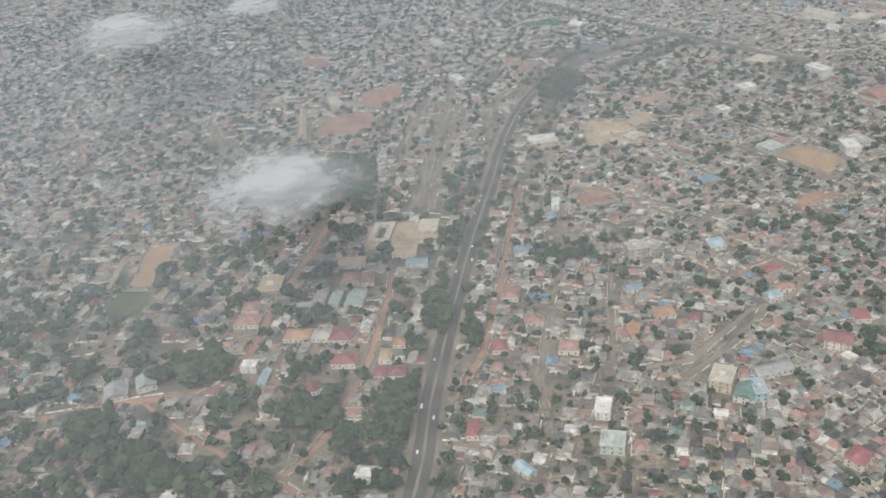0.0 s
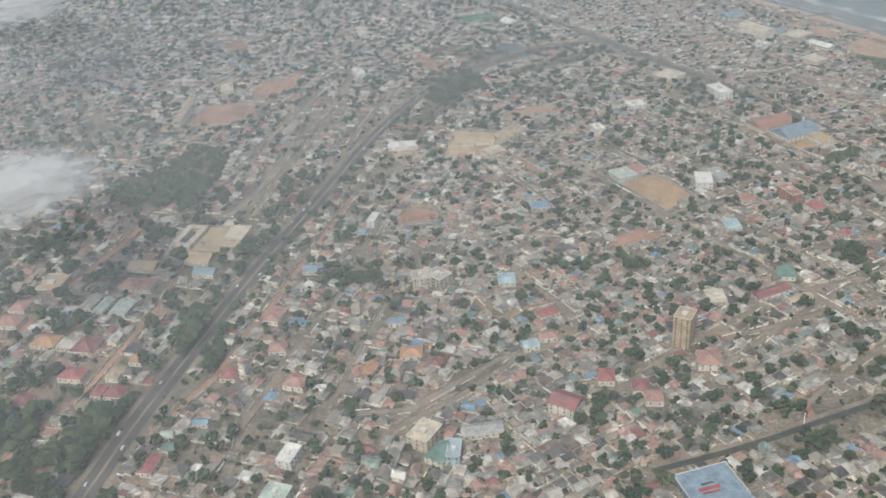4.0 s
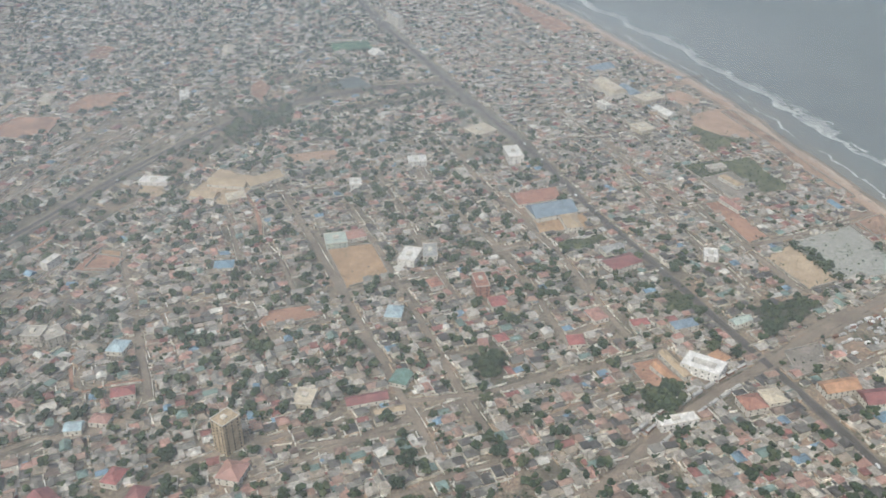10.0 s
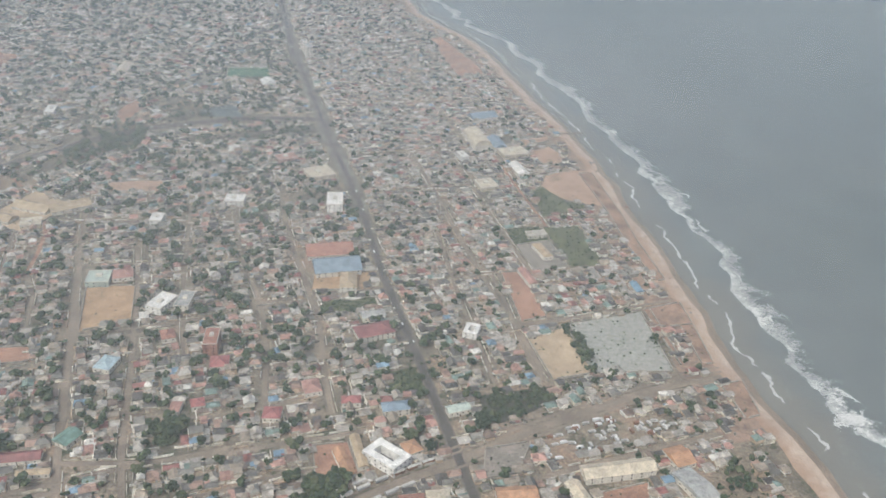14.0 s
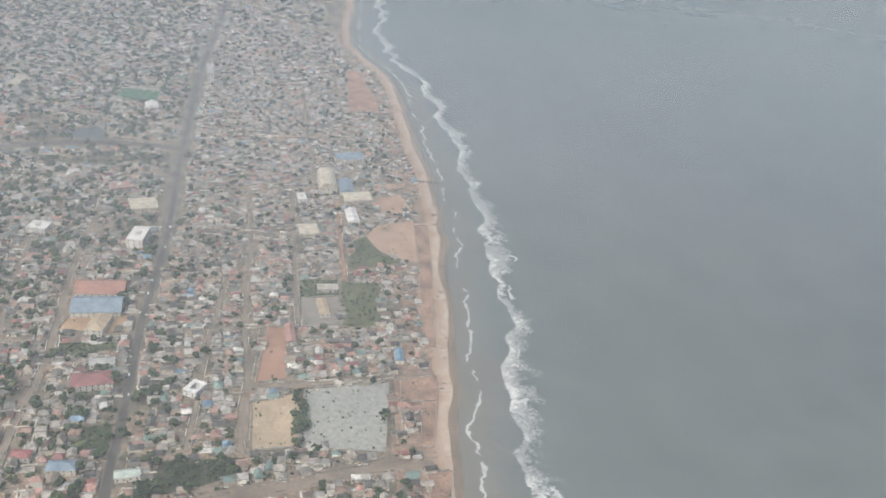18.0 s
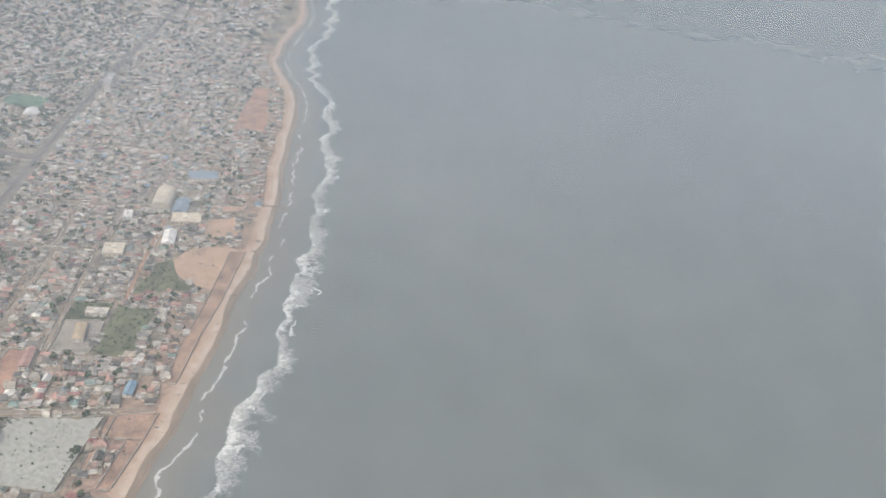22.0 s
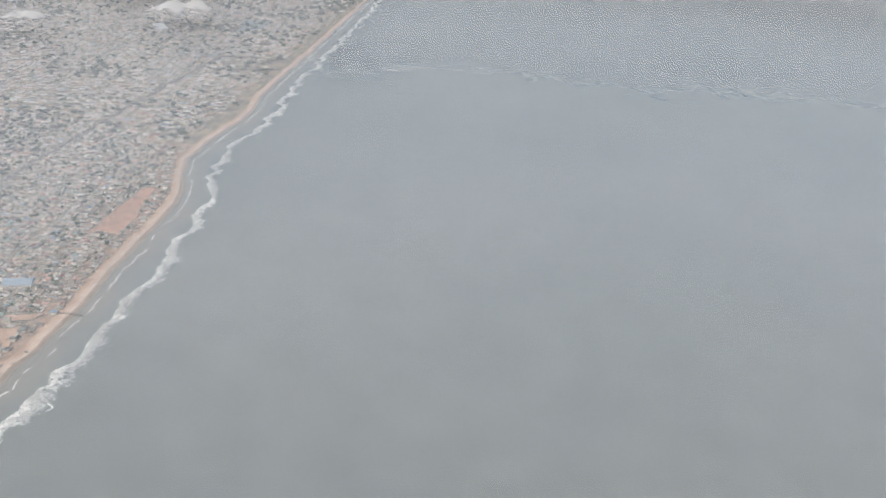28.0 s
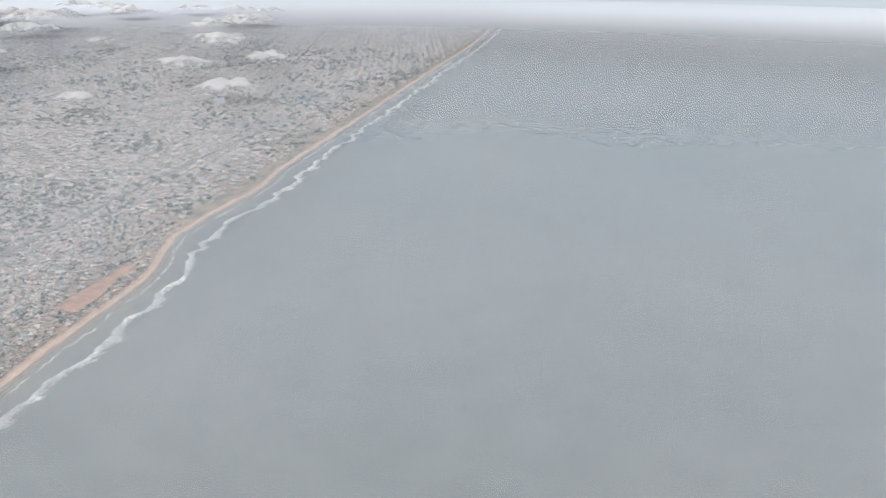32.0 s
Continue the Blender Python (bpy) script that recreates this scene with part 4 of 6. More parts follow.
building("white_house", "white and pink flat-roofed block", "flat", "white", 4.0, 192.4, 567.2, 10.0, 7.0, -74)
building("compound_house", "pale flat-roofed house in a green compound", "flat", "beige", 2.2, 398.1, 619.1, 11.2, 6.1, 29)


# ---- lots of the town ----
rng = np.random.default_rng(7)


def lots(turn, pitch_a, pitch_b, x0, x1, y0, y1, rows=4):
    """Places of house lots on a grid that is turned by so many degrees, inside a rectangle of the plan."""
    c, s = math.cos(radians(turn)), math.sin(radians(turn))
    r = 0.75 * math.hypot(x1 - x0, y1 - y0)
    mx, my = (x0 + x1) / 2, (y0 + y1) / 2
    ka, kb = np.arange(int(2 * r / pitch_a)), np.arange(int(2 * r / pitch_b))
    # back-to-back rows with a lane after every second row and every eighth lot
    a, b = np.meshgrid((ka * 0.95 + 0.4 * (ka // 8)) * pitch_a - r, (kb * 0.84 + 0.32 * (kb // 2)) * pitch_b - r)
    a, b = a.ravel() + rng.normal(0, pitch_a * 0.11, a.size), b.ravel() + rng.normal(0, pitch_b * 0.08, a.size)
    b = b + 0.8 * pitch_b * np.sin(a * 0.021 + 1.3) + 0.5 * pitch_b * np.sin(a * 0.057)
    x, y = mx + a * c - b * s, my + a * s + b * c
    ok = (x > x0) & (x < x1) & (y > y0) & (y < y1)
    return x[ok], y[ok], np.full(ok.sum(), radians(turn))


def clear(x, y, margin):
    """Whether each place is free of roads, fields, large buildings and the shore."""
    ok = x < coast_x(y) - 13 - margin
    ok &= distance_to(HIGHWAY, x, y) > 6.5 + margin
    ok &= distance_to(COAST_ROAD, x, y) > np.where((y > 600) & (y < 1150), 4.6, 2.4) + margin
    ok &= distance_to(RAIL, x, y) > 2.5 + margin
    ok &= distance_to(CANAL, x, y) > 2.6 + margin
    ok &= ~inside(LORRY_YARD, x, y)
    for line, half, _ in STREETS:
        ok &= distance_to(line, x, y) > half + margin
    for _, _, _, pts in FIELDS:
        ok &= ~inside(pts, x, y)
    for _, pts in WOODS:
        ok &= ~inside(pts, x, y)
    for cx, cy, hw, hd, turn in KEEP_OUT:
        c, s = math.cos(radians(turn)), math.sin(radians(turn))
        u, v = (x - cx) * c + (y - cy) * s, -(x - cx) * s + (y - cy) * c
        ok &= ~((abs(u) < hw + margin) & (abs(v) < hd + margin))
    return ok


def split(x, y):
    """True west of the line that parts the highway quarter from the shore quarter."""
    return x < 118 + 0.05 * (y - 300)


def west_of_highway(x, y):
    line = np.array(HIGHWAY)
    return x < np.interp(y, line[:, 1], line[:, 0]) + np.where(y > 757, -400.0, 0.0)


parts_x, parts_y, parts_t = [], [], []
parts_s = []
for turn, zone, pa, pb, size in ((78, 0, 6.9, 6.2, 1.08), (32, 1, 4.8, 4.4, 0.84), (32, 2, 4.7, 4.4, 0.80), (70, 3, 5.4, 5.0, 0.93)):
    x, y, t = lots(turn, pa, pb, -620, 560, 190, 1120)
    beyond = 0.85 * x + 0.527 * y > 588
    here = np.where(beyond, 2, np.where(west_of_highway(x, y), 0, np.where(split(x, y), 3, 1)))
    ok = here == zone
    parts_x.append(x[ok]), parts_y.append(y[ok]), parts_t.append(t[ok]), parts_s.append(np.full(ok.sum(), size))
LX, LY, LT, LS = (np.concatenate(v) for v in (parts_x, parts_y, parts_t, parts_s))
ok = clear(LX, LY, 2.0 * LS)
ok &= ~((coast_x(LY) - LX < 36) & (LY < 1150) & (rng.random(len(LX)) < 0.45))
LX, LY, LT, LS = LX[ok], LY[ok], LT[ok], LS[ok]
wood_map = np.array([noise.noise((x * 0.012, y * 0.012, 5.0)) + 0.6 * noise.noise((x * 0.04, y * 0.04, 9.0)) for x, y in zip(LX, LY)])
pick = rng.random(len(LX))
is_tree = pick < np.clip(0.195 + 0.6 * wood_map + np.where(LS > 1.0, 0.14, np.where(LS < 0.85, -0.13, 0.0)), 0.02, 0.85)
is_bare = pick > 0.97
is_house = ~is_tree & ~is_bare
HX, HY = LX[is_house], LY[is_house]
HT = LT[is_house] + rng.normal(0, 0.06, len(HX)) + np.where(rng.random(len(HX)) < 0.4, math.pi / 2, 0)
HS = LS[is_house]
HW, HD = rng.uniform(3.6, 6.4, len(HX)) * HS, rng.uniform(3.0, 5.0, len(HX)) * HS
HH = rng.choice([1.2, 1.35, 1.5, 2.6, 3.6], len(HX), p=[0.3, 0.27, 0.23, 0.16, 0.04]) * rng.uniform(0.9, 1.1, len(HX)) * np.where(HS < 0.85, 0.85, 1.0)
HK = rng.choice([0, 1, 2], len(HX), p=[0.42, 0.30, 0.28])   # hip, gable, flat


def bulk(name, verts, faces, mats, index, label, category):
    """One mesh of many alike pieces: verts is pieces x corners x 3, faces the corners of one piece."""
    pieces, corners = verts.shape[:2]
    size = np.array([len(f) for f in faces])
    loops = np.concatenate([np.array(f) for f in faces])
    all_loops = (loops[None] + np.arange(pieces)[:, None] * corners).ravel()
    totals = np.tile(size, pieces)
    me = bpy.data.meshes.new(name)
    me.vertices.add(pieces * corners)
    me.vertices.foreach_set("co", verts.reshape(-1).astype(np.float32))
    me.loops.add(len(all_loops))
    me.loops.foreach_set("vertex_index", all_loops.astype(np.int32))
    me.polygons.add(len(totals))
    me.polygons.foreach_set("loop_start", np.concatenate([[0], np.cumsum(totals)[:-1]]).astype(np.int32))
    for m in mats:
        me.materials.append(m)
    me.polygons.foreach_set("material_index", np.tile(np.array(index, np.int32), pieces))
    me.polygons.foreach_set("use_smooth", np.zeros(len(totals), bool))
    me.update(calc_edges=True)
    me.validate()
    return tagged(new(name, me), label, category, "", "stuff")


def placed(x, y, turn, w, d, h, unit):
    """Corners of a unit piece (x, y in half sizes, z in heights) set out at each place."""
    c, s = np.cos(turn)[:, None], np.sin(turn)[:, None]
    u, v = unit[None, :, 0] * w[:, None] / 2, unit[None, :, 1] * d[:, None] / 2
    return np.stack([x[:, None] + u * c - v * s, y[:, None] + u * s + v * c, unit[None, :, 2] * h[:, None]], -1)


BOX = [(-1, -1, 0), (1, -1, 0), (1, 1, 0), (-1, 1, 0), (-1, -1, 1), (1, -1, 1), (1, 1, 1), (-1, 1, 1)]
BOX_SIDES = [(0, 1, 5, 4), (1, 2, 6, 5), (2, 3, 7, 6), (3, 0, 4, 7)]
EAVE = [(-1.16, -1.18, 0.96), (1.16, -1.18, 0.96), (1.16, 1.18, 0.96), (-1.16, 1.18, 0.96)]
HIP = np.array(BOX + EAVE + [(-0.5, 0, 1.55), (0.5, 0, 1.55)])
GABLE = np.array(BOX + EAVE + [(-1.16, 0, 1.5), (1.16, 0, 1.5)])
RIDGED_FACES = BOX_SIDES + [(8, 9, 13, 12), (10, 11, 12, 13), (9, 10, 13), (11, 8, 12)]
FLAT = np.array(BOX + [(-1.06, -1.06, 0.98), (1.06, -1.06, 0.98), (1.06, 1.06, 0.98), (-1.06, 1.06, 0.98), (-1.06, -1.06, 1.12), (1.06, -1.06, 1.12), (1.06, 1.06, 1.12), (-1.06, 1.06, 1.12)])
FLAT_FACES = BOX_SIDES + [(8, 9, 13, 12), (9, 10, 14, 13), (10, 11, 15, 14), (11, 8, 12, 15), (12, 13, 14, 15)]
KINDS = ((HIP, RIDGED_FACES, "hip-roofed"), (GABLE, RIDGED_FACES, "gable-roofed"), (FLAT, FLAT_FACES, "flat-roofed"))

# The houses nearest to the flight line stand as things of their own.
across = -0.472 * HX + 0.882 * HY
NEAR = (across < 268) & (HX > -160) & (HX < 420)
near_order = np.flatnonzero(NEAR)[:300]
alone = np.zeros(len(HX), bool)
alone[near_order] = True
for k, (unit, faces, word) in enumerate(KINDS):
    sel = (HK == k) & ~alone
    bulk("houses", placed(HX[sel], HY[sel], HT[sel], HW[sel], HD[sel], HH[sel], unit), faces, [wall_many, roof_many],
         [0] * 4 + [1] * (len(faces) - 4), "many small %s houses packed along dusty streets" % word, "houses")
    pieces = []
    wall_me = mesh("house_wall", unit[:8], BOX_SIDES, [wall_one])
    roof_me = mesh("house_roof", unit[8:], [tuple(i - 8 for i in f) for f in faces[4:]], [roof_one])
    for i in near_order[HK[near_order] == k]:
        house = new("house")
        tagged(house, "small %s house with plastered walls and weathered roof" % word, "house", "houses of the near quarter")
        house.matrix_world = Matrix.LocRotScale((HX[i], HY[i], 0), Euler((0, 0, HT[i])), (HW[i] / 2, HD[i] / 2, HH[i]))
        for name, me in (("wall", wall_me), ("roof", roof_me)):
            p = new(name, me)
            p.parent = house

# Lean-tos, kitchens and stores beside the houses.
n2 = len(HX)
for share, near, lo, hi, slim in ((0.8, 1.0, 1.2, 2.8, 1.0), (0.75, 1.15, 0.8, 2.0, 1.0), (0.6, 0.62, 2.0, 3.6, 1.5), (0.6, 1.25, 0.6, 1.5, 1.0)):
    sel = rng.random(n2) < share * np.where(HS < 0.8, 0.5, 1.0)
    a = HT[sel] + rng.choice([0, 1, 2, 3], sel.sum()) * math.pi / 2
    r = rng.uniform(2.7, 3.9, sel.sum()) * HS[sel] * near
    shift = rng.normal(0, 1.2, sel.sum())
    x, y, s = HX[sel] + r * np.cos(a) - shift * np.sin(a), HY[sel] + r * np.sin(a) + shift * np.cos(a), HS[sel]
    ok = clear(x, y, 0.8)
    x, y, a, s = x[ok], y[ok], a[ok], s[ok]
    n = len(x)
    bulk("outbuildings", placed(x, y, a, rng.uniform(lo, hi, n) * s, rng.uniform(lo, hi, n) * slim * s, rng.uniform(0.7, 1.35, n), FLAT), FLAT_FACES,
         [wall_many, roof_many], [0] * 4 + [1] * 5, "small sheds and lean-tos with sheet roofs between the houses", "sheds")
# Compound walls.
for quarter in (0, 1):
    sel = (rng.random(n2) < 0.62) & (HS > 0.8)
    a = HT[sel] + quarter * math.pi / 2
    x, y = HX[sel] - 3.6 * HS[sel] * np.sin(a), HY[sel] + 3.6 * HS[sel] * np.cos(a)
    ok = clear(x, y, 0.6)
    n = ok.sum()
    bulk("compound_walls", placed(x[ok], y[ok], a[ok], rng.uniform(5, 9, n), np.full(n, 0.42), rng.uniform(0.8, 1.05, n), np.array(BOX)),
         BOX_SIDES + [(4, 5, 6, 7)], [wall_many], [0] * 5, "low plastered compound walls round the yards", "walls")

# Pale walls along the streets, broken by gates.
wx, wy, wt_, wl = [], [], [], []
for line, half, _ in STREETS:
    dense = smooth_line(line, 7.0) if len(line) > 2 else [(line[0][0] + (line[1][0] - line[0][0]) * k / 40, line[0][1] + (line[1][1] - line[0][1]) * k / 40) for k in range(41)]
    for (ax, ay), (bx, by) in zip(dense[:-1], dense[1:]):
        way, length = math.atan2(by - ay, bx - ax), math.hypot(bx - ax, by - ay)
        for side in (-1, 1):
            if rng.random() < 0.62:
                o = side * (half + 0.5)
                wx.append((ax + bx) / 2 - o * math.sin(way)), wy.append((ay + by) / 2 + o * math.cos(way)), wt_.append(way), wl.append(length * rng.uniform(0.55, 0.98))
wx, wy, wt_, wl = (np.array(v) for v in (wx, wy, wt_, wl))
ok = (distance_to(HIGHWAY, wx, wy) > 8) & (distance_to(COAST_ROAD, wx, wy) > 6) & (wx < coast_x(wy) - 20)
for line, half, _ in STREETS:
    ok &= distance_to(line, wx, wy) > half + 0.3
for _, _, _, pts in FIELDS:
    ok &= ~inside(pts, wx, wy)
n = ok.sum()
bulk("street_walls", placed(wx[ok], wy[ok], wt_[ok], wl[ok], np.full(n, 0.24), rng.uniform(0.6, 0.85, n), np.array(BOX)),
     BOX_SIDES + [(4, 5, 6, 7)], [wall_many], [0] * 5, "pale plastered walls along the streets", "walls")

# Tanks, crates, washing, stacked sheets and rubble in the yards.
for share, lo, hi, tall in ((1.6, 0.35, 0.9, 0.6), (1.4, 0.5, 1.6, 0.9), (1.2, 0.3, 0.6, 0.4)):
    k = int(len(HX) * share)
    i = rng.integers(0, len(HX), k)
    a, r = rng.uniform(0, 6.28, k), rng.uniform(2.0, 4.2, k) * HS[i]
    x, y = HX[i] + r * np.cos(a), HY[i] + r * np.sin(a)
    ok = (distance_to(HIGHWAY, x, y) > 7) & (distance_to(COAST_ROAD, x, y) > 5) & (x < coast_x(y) - 16)
    for line, half, _ in STREETS:
        ok &= distance_to(line, x, y) > half
    x, y, a = x[ok], y[ok], HT[i][ok] + rng.normal(0, 0.3, ok.sum())
    n = len(x)
    bulk("yard_clutter", placed(x, y, a, rng.uniform(lo, hi, n), rng.uniform(lo, hi, n), rng.uniform(0.25, 1.0, n) * tall, np.array(BOX)),
         BOX_SIDES + [(4, 5, 6, 7)], [wall_many, roof_many], [1] * 5, "small tanks, crates and stacked sheets in the yards", "clutter")

# Low walls round the larger open grounds.
yard_wall_mat = plain("grey_block_wall", (0.34, 0.32, 0.285), 0.95, 2.0, 0.3, 0.25)
for name, _, _, pts in FIELDS:
    if name in ("pond", "lagoon", "beach_field", "rail_yard", "grass_plot"):
        continue
    wall = tagged(new("yard_wall"), "low grey block wall round an open yard", "wall", "yard walls")
    wall.matrix_world = pose(pts[0][0], pts[0][1], 0)
    for (ax, ay), (bx, by) in zip(pts, pts[1:] + pts[:1]):
        length, way = math.hypot(bx - ax, by - ay), math.atan2(by - ay, bx - ax)
        bm = bmesh.new()
        boxed(bm, 0.3, length - 1.6, -0.16, 0.16, 0, 0.95)
        panel = part("wall_panel", bm, yard_wall_mat, wall)
        panel.matrix_local = pose(ax - pts[0][0], ay - pts[0][1], 0, 0, 0, math.degrees(way))

# The town farther off.
for turn, pa, pb, x0, x1, y0, y1, size in ((32, 9.6, 8.8, -900, 480, 1120, 2050, 1.4), (60, 8.2, 7.4, -620, 900, -420, 188, 1.15), (75, 8.6, 7.8, -1500, -622, -420, 398, 1.2), (70, 9, 8.2, -1500, -620, 400, 1120, 1.25), (40, 17, 15, -2600, 100, 2050, 3900, 2.0), (75, 17, 15, -2700, -900, 1120, 2050, 2.0)):
    x, y, t = lots(turn, pa, pb, x0, x1, y0, y1)
    ok = (x < coast_x(y) - 34) & (rng.random(len(x)) < 0.88) & (distance_to(HIGHWAY, x, y) > 9) & (distance_to(COAST_ROAD, x, y) > 7)
    green = np.array([noise.noise((a * 0.006, b * 0.006, 2.0)) for a, b in zip(x, y)])
    ok &= rng.random(len(x)) > np.clip(green * 1.5, 0.02, 0.9)
    for _, _, _, pts in FIELDS:
        ok &= ~inside(pts, x, y)
    x, y, t = x[ok], y[ok], t[ok] + rng.normal(0, 0.15, ok.sum())
    n = len(x)
    bulk("far_houses", placed(x, y, t, rng.uniform(3.0, 6.2, n) * size, rng.uniform(2.6, 4.8, n) * size, rng.uniform(1.2, 2.8, n), FLAT), FLAT_FACES,
         [wall_many, roof_many], [0] * 4 + [1] * 5, "far spread of low town roofs", "houses")

# ---- trees ----
PHI = (1 + 5 ** 0.5) / 2
ICO = np.array([(-1, PHI, 0), (1, PHI, 0), (-1, -PHI, 0), (1, -PHI, 0), (0, -1, PHI), (0, 1, PHI), (0, -1, -PHI), (0, 1, -PHI), (PHI, 0, -1), (PHI, 0, 1), (-PHI, 0, -1), (-PHI, 0, 1)]) / 1.9
ICO_FACES = [(0, 11, 5), (0, 5, 1), (0, 1, 7), (0, 7, 10), (0, 10, 11), (1, 5, 9), (5, 11, 4), (11, 10, 2), (10, 7, 6), (7, 1, 8),
             (3, 9, 4), (3, 4, 2), (3, 2, 6), (3, 6, 8), (3, 8, 9), (4, 9, 5), (2, 4, 11), (6, 2, 10), (8, 6, 7), (9, 8, 1)]


def clumps(x, y, z, r):
    """Lumpy leaf clumps at each place."""
    n = len(x)
    shape = ICO[None] * (1 + rng.uniform(-0.4, 0.35, (n, 12, 1))) * r[:, None, None] * np.array([1, 1, 0.75])
    return shape + np.stack([x, y, z], -1)[:, None]


TX, TY = list(LX[is_tree]), list(LY[is_tree])
sel = is_house & (rng.random(len(LX)) < 0.42)
ang = rng.uniform(0, 6.28, sel.sum())
TX, TY = TX + list(LX[sel] + 4.0 * LS[sel] * np.cos(ang)), TY + list(LY[sel] + 4.0 * LS[sel] * np.sin(ang))
sel = is_house & (LS > 0.8) & (rng.random(len(LX)) < np.where(LS > 1.0, 0.6, 0.3))
ang = rng.uniform(0, 6.28, sel.sum())
TX, TY = np.array(TX + list(LX[sel] + 4.6 * LS[sel] * np.cos(ang))), np.array(TY + list(LY[sel] + 4.6 * LS[sel] * np.sin(ang)))
along = np.array(HIGHWAY)
for off in (-7.2, 7.2, -9, 9):
    m = rng.random(len(along)) < 0.8
    TX = np.concatenate([TX, along[m, 0] + off + rng.normal(0, 0.8, m.sum())])
    TY = np.concatenate([TY, along[m, 1] + rng.normal(0, 3, m.sum())])
ok = (TX < coast_x(TY) - 20) & (distance_to(HIGHWAY, TX, TY) > 5.6) & (distance_to(COAST_ROAD, TX, TY) > 4)
for cx, cy, hw, hd, turn in KEEP_OUT:
    ok &= np.hypot(TX - cx, TY - cy) > min(hw, hd) + 1.2
for name, _, _, pts in FIELDS:
    ok &= ~inside(pts, TX, TY)
TX, TY = TX[ok], TY[ok]
for count, pts in WOODS:
    px, py = [p[0] for p in pts], [p[1] for p in pts]
    x, y = rng.uniform(min(px), max(px), count * 3), rng.uniform(min(py), max(py), count * 3)
    ok = inside(pts, x, y)
    TX, TY = np.concatenate([TX, x[ok]]), np.concatenate([TY, y[ok]])

TR = (0.9 + 3.1 * rng.random(len(TX)) ** 1.9) * np.where(0.85 * TX + 0.527 * TY > 588, 0.65, np.where(west_of_highway(TX, TY) & (-0.472 * TX + 0.882 * TY < 460), 1.35, 0.85))
t_across = -0.472 * TX + 0.882 * TY
tree_near = np.flatnonzero((t_across < 275) & (TX > -160) & (TX < 420))[:260]
lone = np.zeros(len(TX), bool)
lone[tree_near] = True
X, Y, R = TX[~lone], TY[~lone], TR[~lone]
cx, cy, cz, cr = [], [], [], []
for k in range(6):
    a, q = rng.uniform(0, 6.28, len(X)), rng.uniform(0.2, 0.75, len(X)) * (k > 0)
    cx.append(X + R * q * np.cos(a)), cy.append(Y + R * q * np.sin(a)), cz.append(R * rng.uniform(0.75, 1.35, len(X))), cr.append(R * rng.uniform(0.32, 0.62, len(X)))
cx, cy, cz, cr = (np.concatenate(v) for v in (cx, cy, cz, cr))
bulk("trees", clumps(cx, cy, cz, cr), ICO_FACES, [leaf_many], [0] * 20, "dark green broad-crowned trees among the houses", "trees")


FX, FY = rng.uniform(-1500, 420, 24000), rng.uniform(400, 2600, 24000)
ok = (FX < coast_x(FY) - 30) & ((FY > 1120) | (FX < -620))
grove = np.array([noise.noise((a * 0.006, b * 0.006, 2.0)) + 0.7 * noise.noise((a * 0.02, b * 0.02, 7.0)) for a, b in zip(FX, FY)])
ok &= rng.random(len(FX)) < 0.25 + grove
FX, FY = FX[ok], FY[ok]
FR = rng.uniform(1.6, 4.0, len(FX))
bulk("far_trees", clumps(np.concatenate([FX, FX + FR * 0.8]), np.concatenate([FY, FY + FR * 0.5]), np.tile(FR * 0.9, 2), np.tile(FR * 0.8, 2)), ICO_FACES, [leaf_many], [0] * 20,
     "dark far trees scattered through the town", "trees")


# Bushes on the open grounds.
bx, by, br = [], [], []
for name, _, _, pts in FIELDS:
    much = {"grey_ground": 120, "rail_yard": 420, "grass_plot": 260, "quarry_sand": 60, "sports_ground": 60, "beach_field": 60, "playing_field_grass": 40}.get(name, 14)
    px, py = [p[0] for p in pts], [p[1] for p in pts]
    x, y = rng.uniform(min(px), max(px), much), rng.uniform(min(py), max(py), much)
    ok = inside(pts, x, y) & (name not in ("pond", "lagoon", "green_pitch"))
    bx.append(x[ok]), by.append(y[ok]), br.append(rng.uniform(0.2, 0.6, ok.sum()) * (1.5 if name in ("rail_yard", "grass_plot") else 1.0))
bx, by, br = np.concatenate(bx), np.concatenate(by), np.concatenate(br)
bulk("bushes", clumps(bx, by, 0.16 + br * 0.4, br), ICO_FACES, [leaf_many], [0] * 20, "scattered dark bushes on open ground", "bushes")


def trunk_mesh():
    bm = bmesh.new()
    bmesh.ops.create_cone(bm, cap_ends=True, segments=6, radius1=0.14, radius2=0.08, depth=0.9, matrix=Matrix.Translation((0, 0, 0.45)))
    for k in range(4):
        limb = Matrix.Translation((0, 0, 0.75)) @ Euler((radians(42), 0, k * 1.6)).to_matrix().to_4x4() @ Matrix.Translation((0, 0, 0.3))
        bmesh.ops.create_cone(bm, cap_ends=True, segments=5, radius1=0.06, radius2=0.03, depth=0.65, matrix=limb)
    me = bpy.data.meshes.new("trunk")
    bm.to_mesh(me)
    bm.free()
    me.materials.append(bark)
    return me


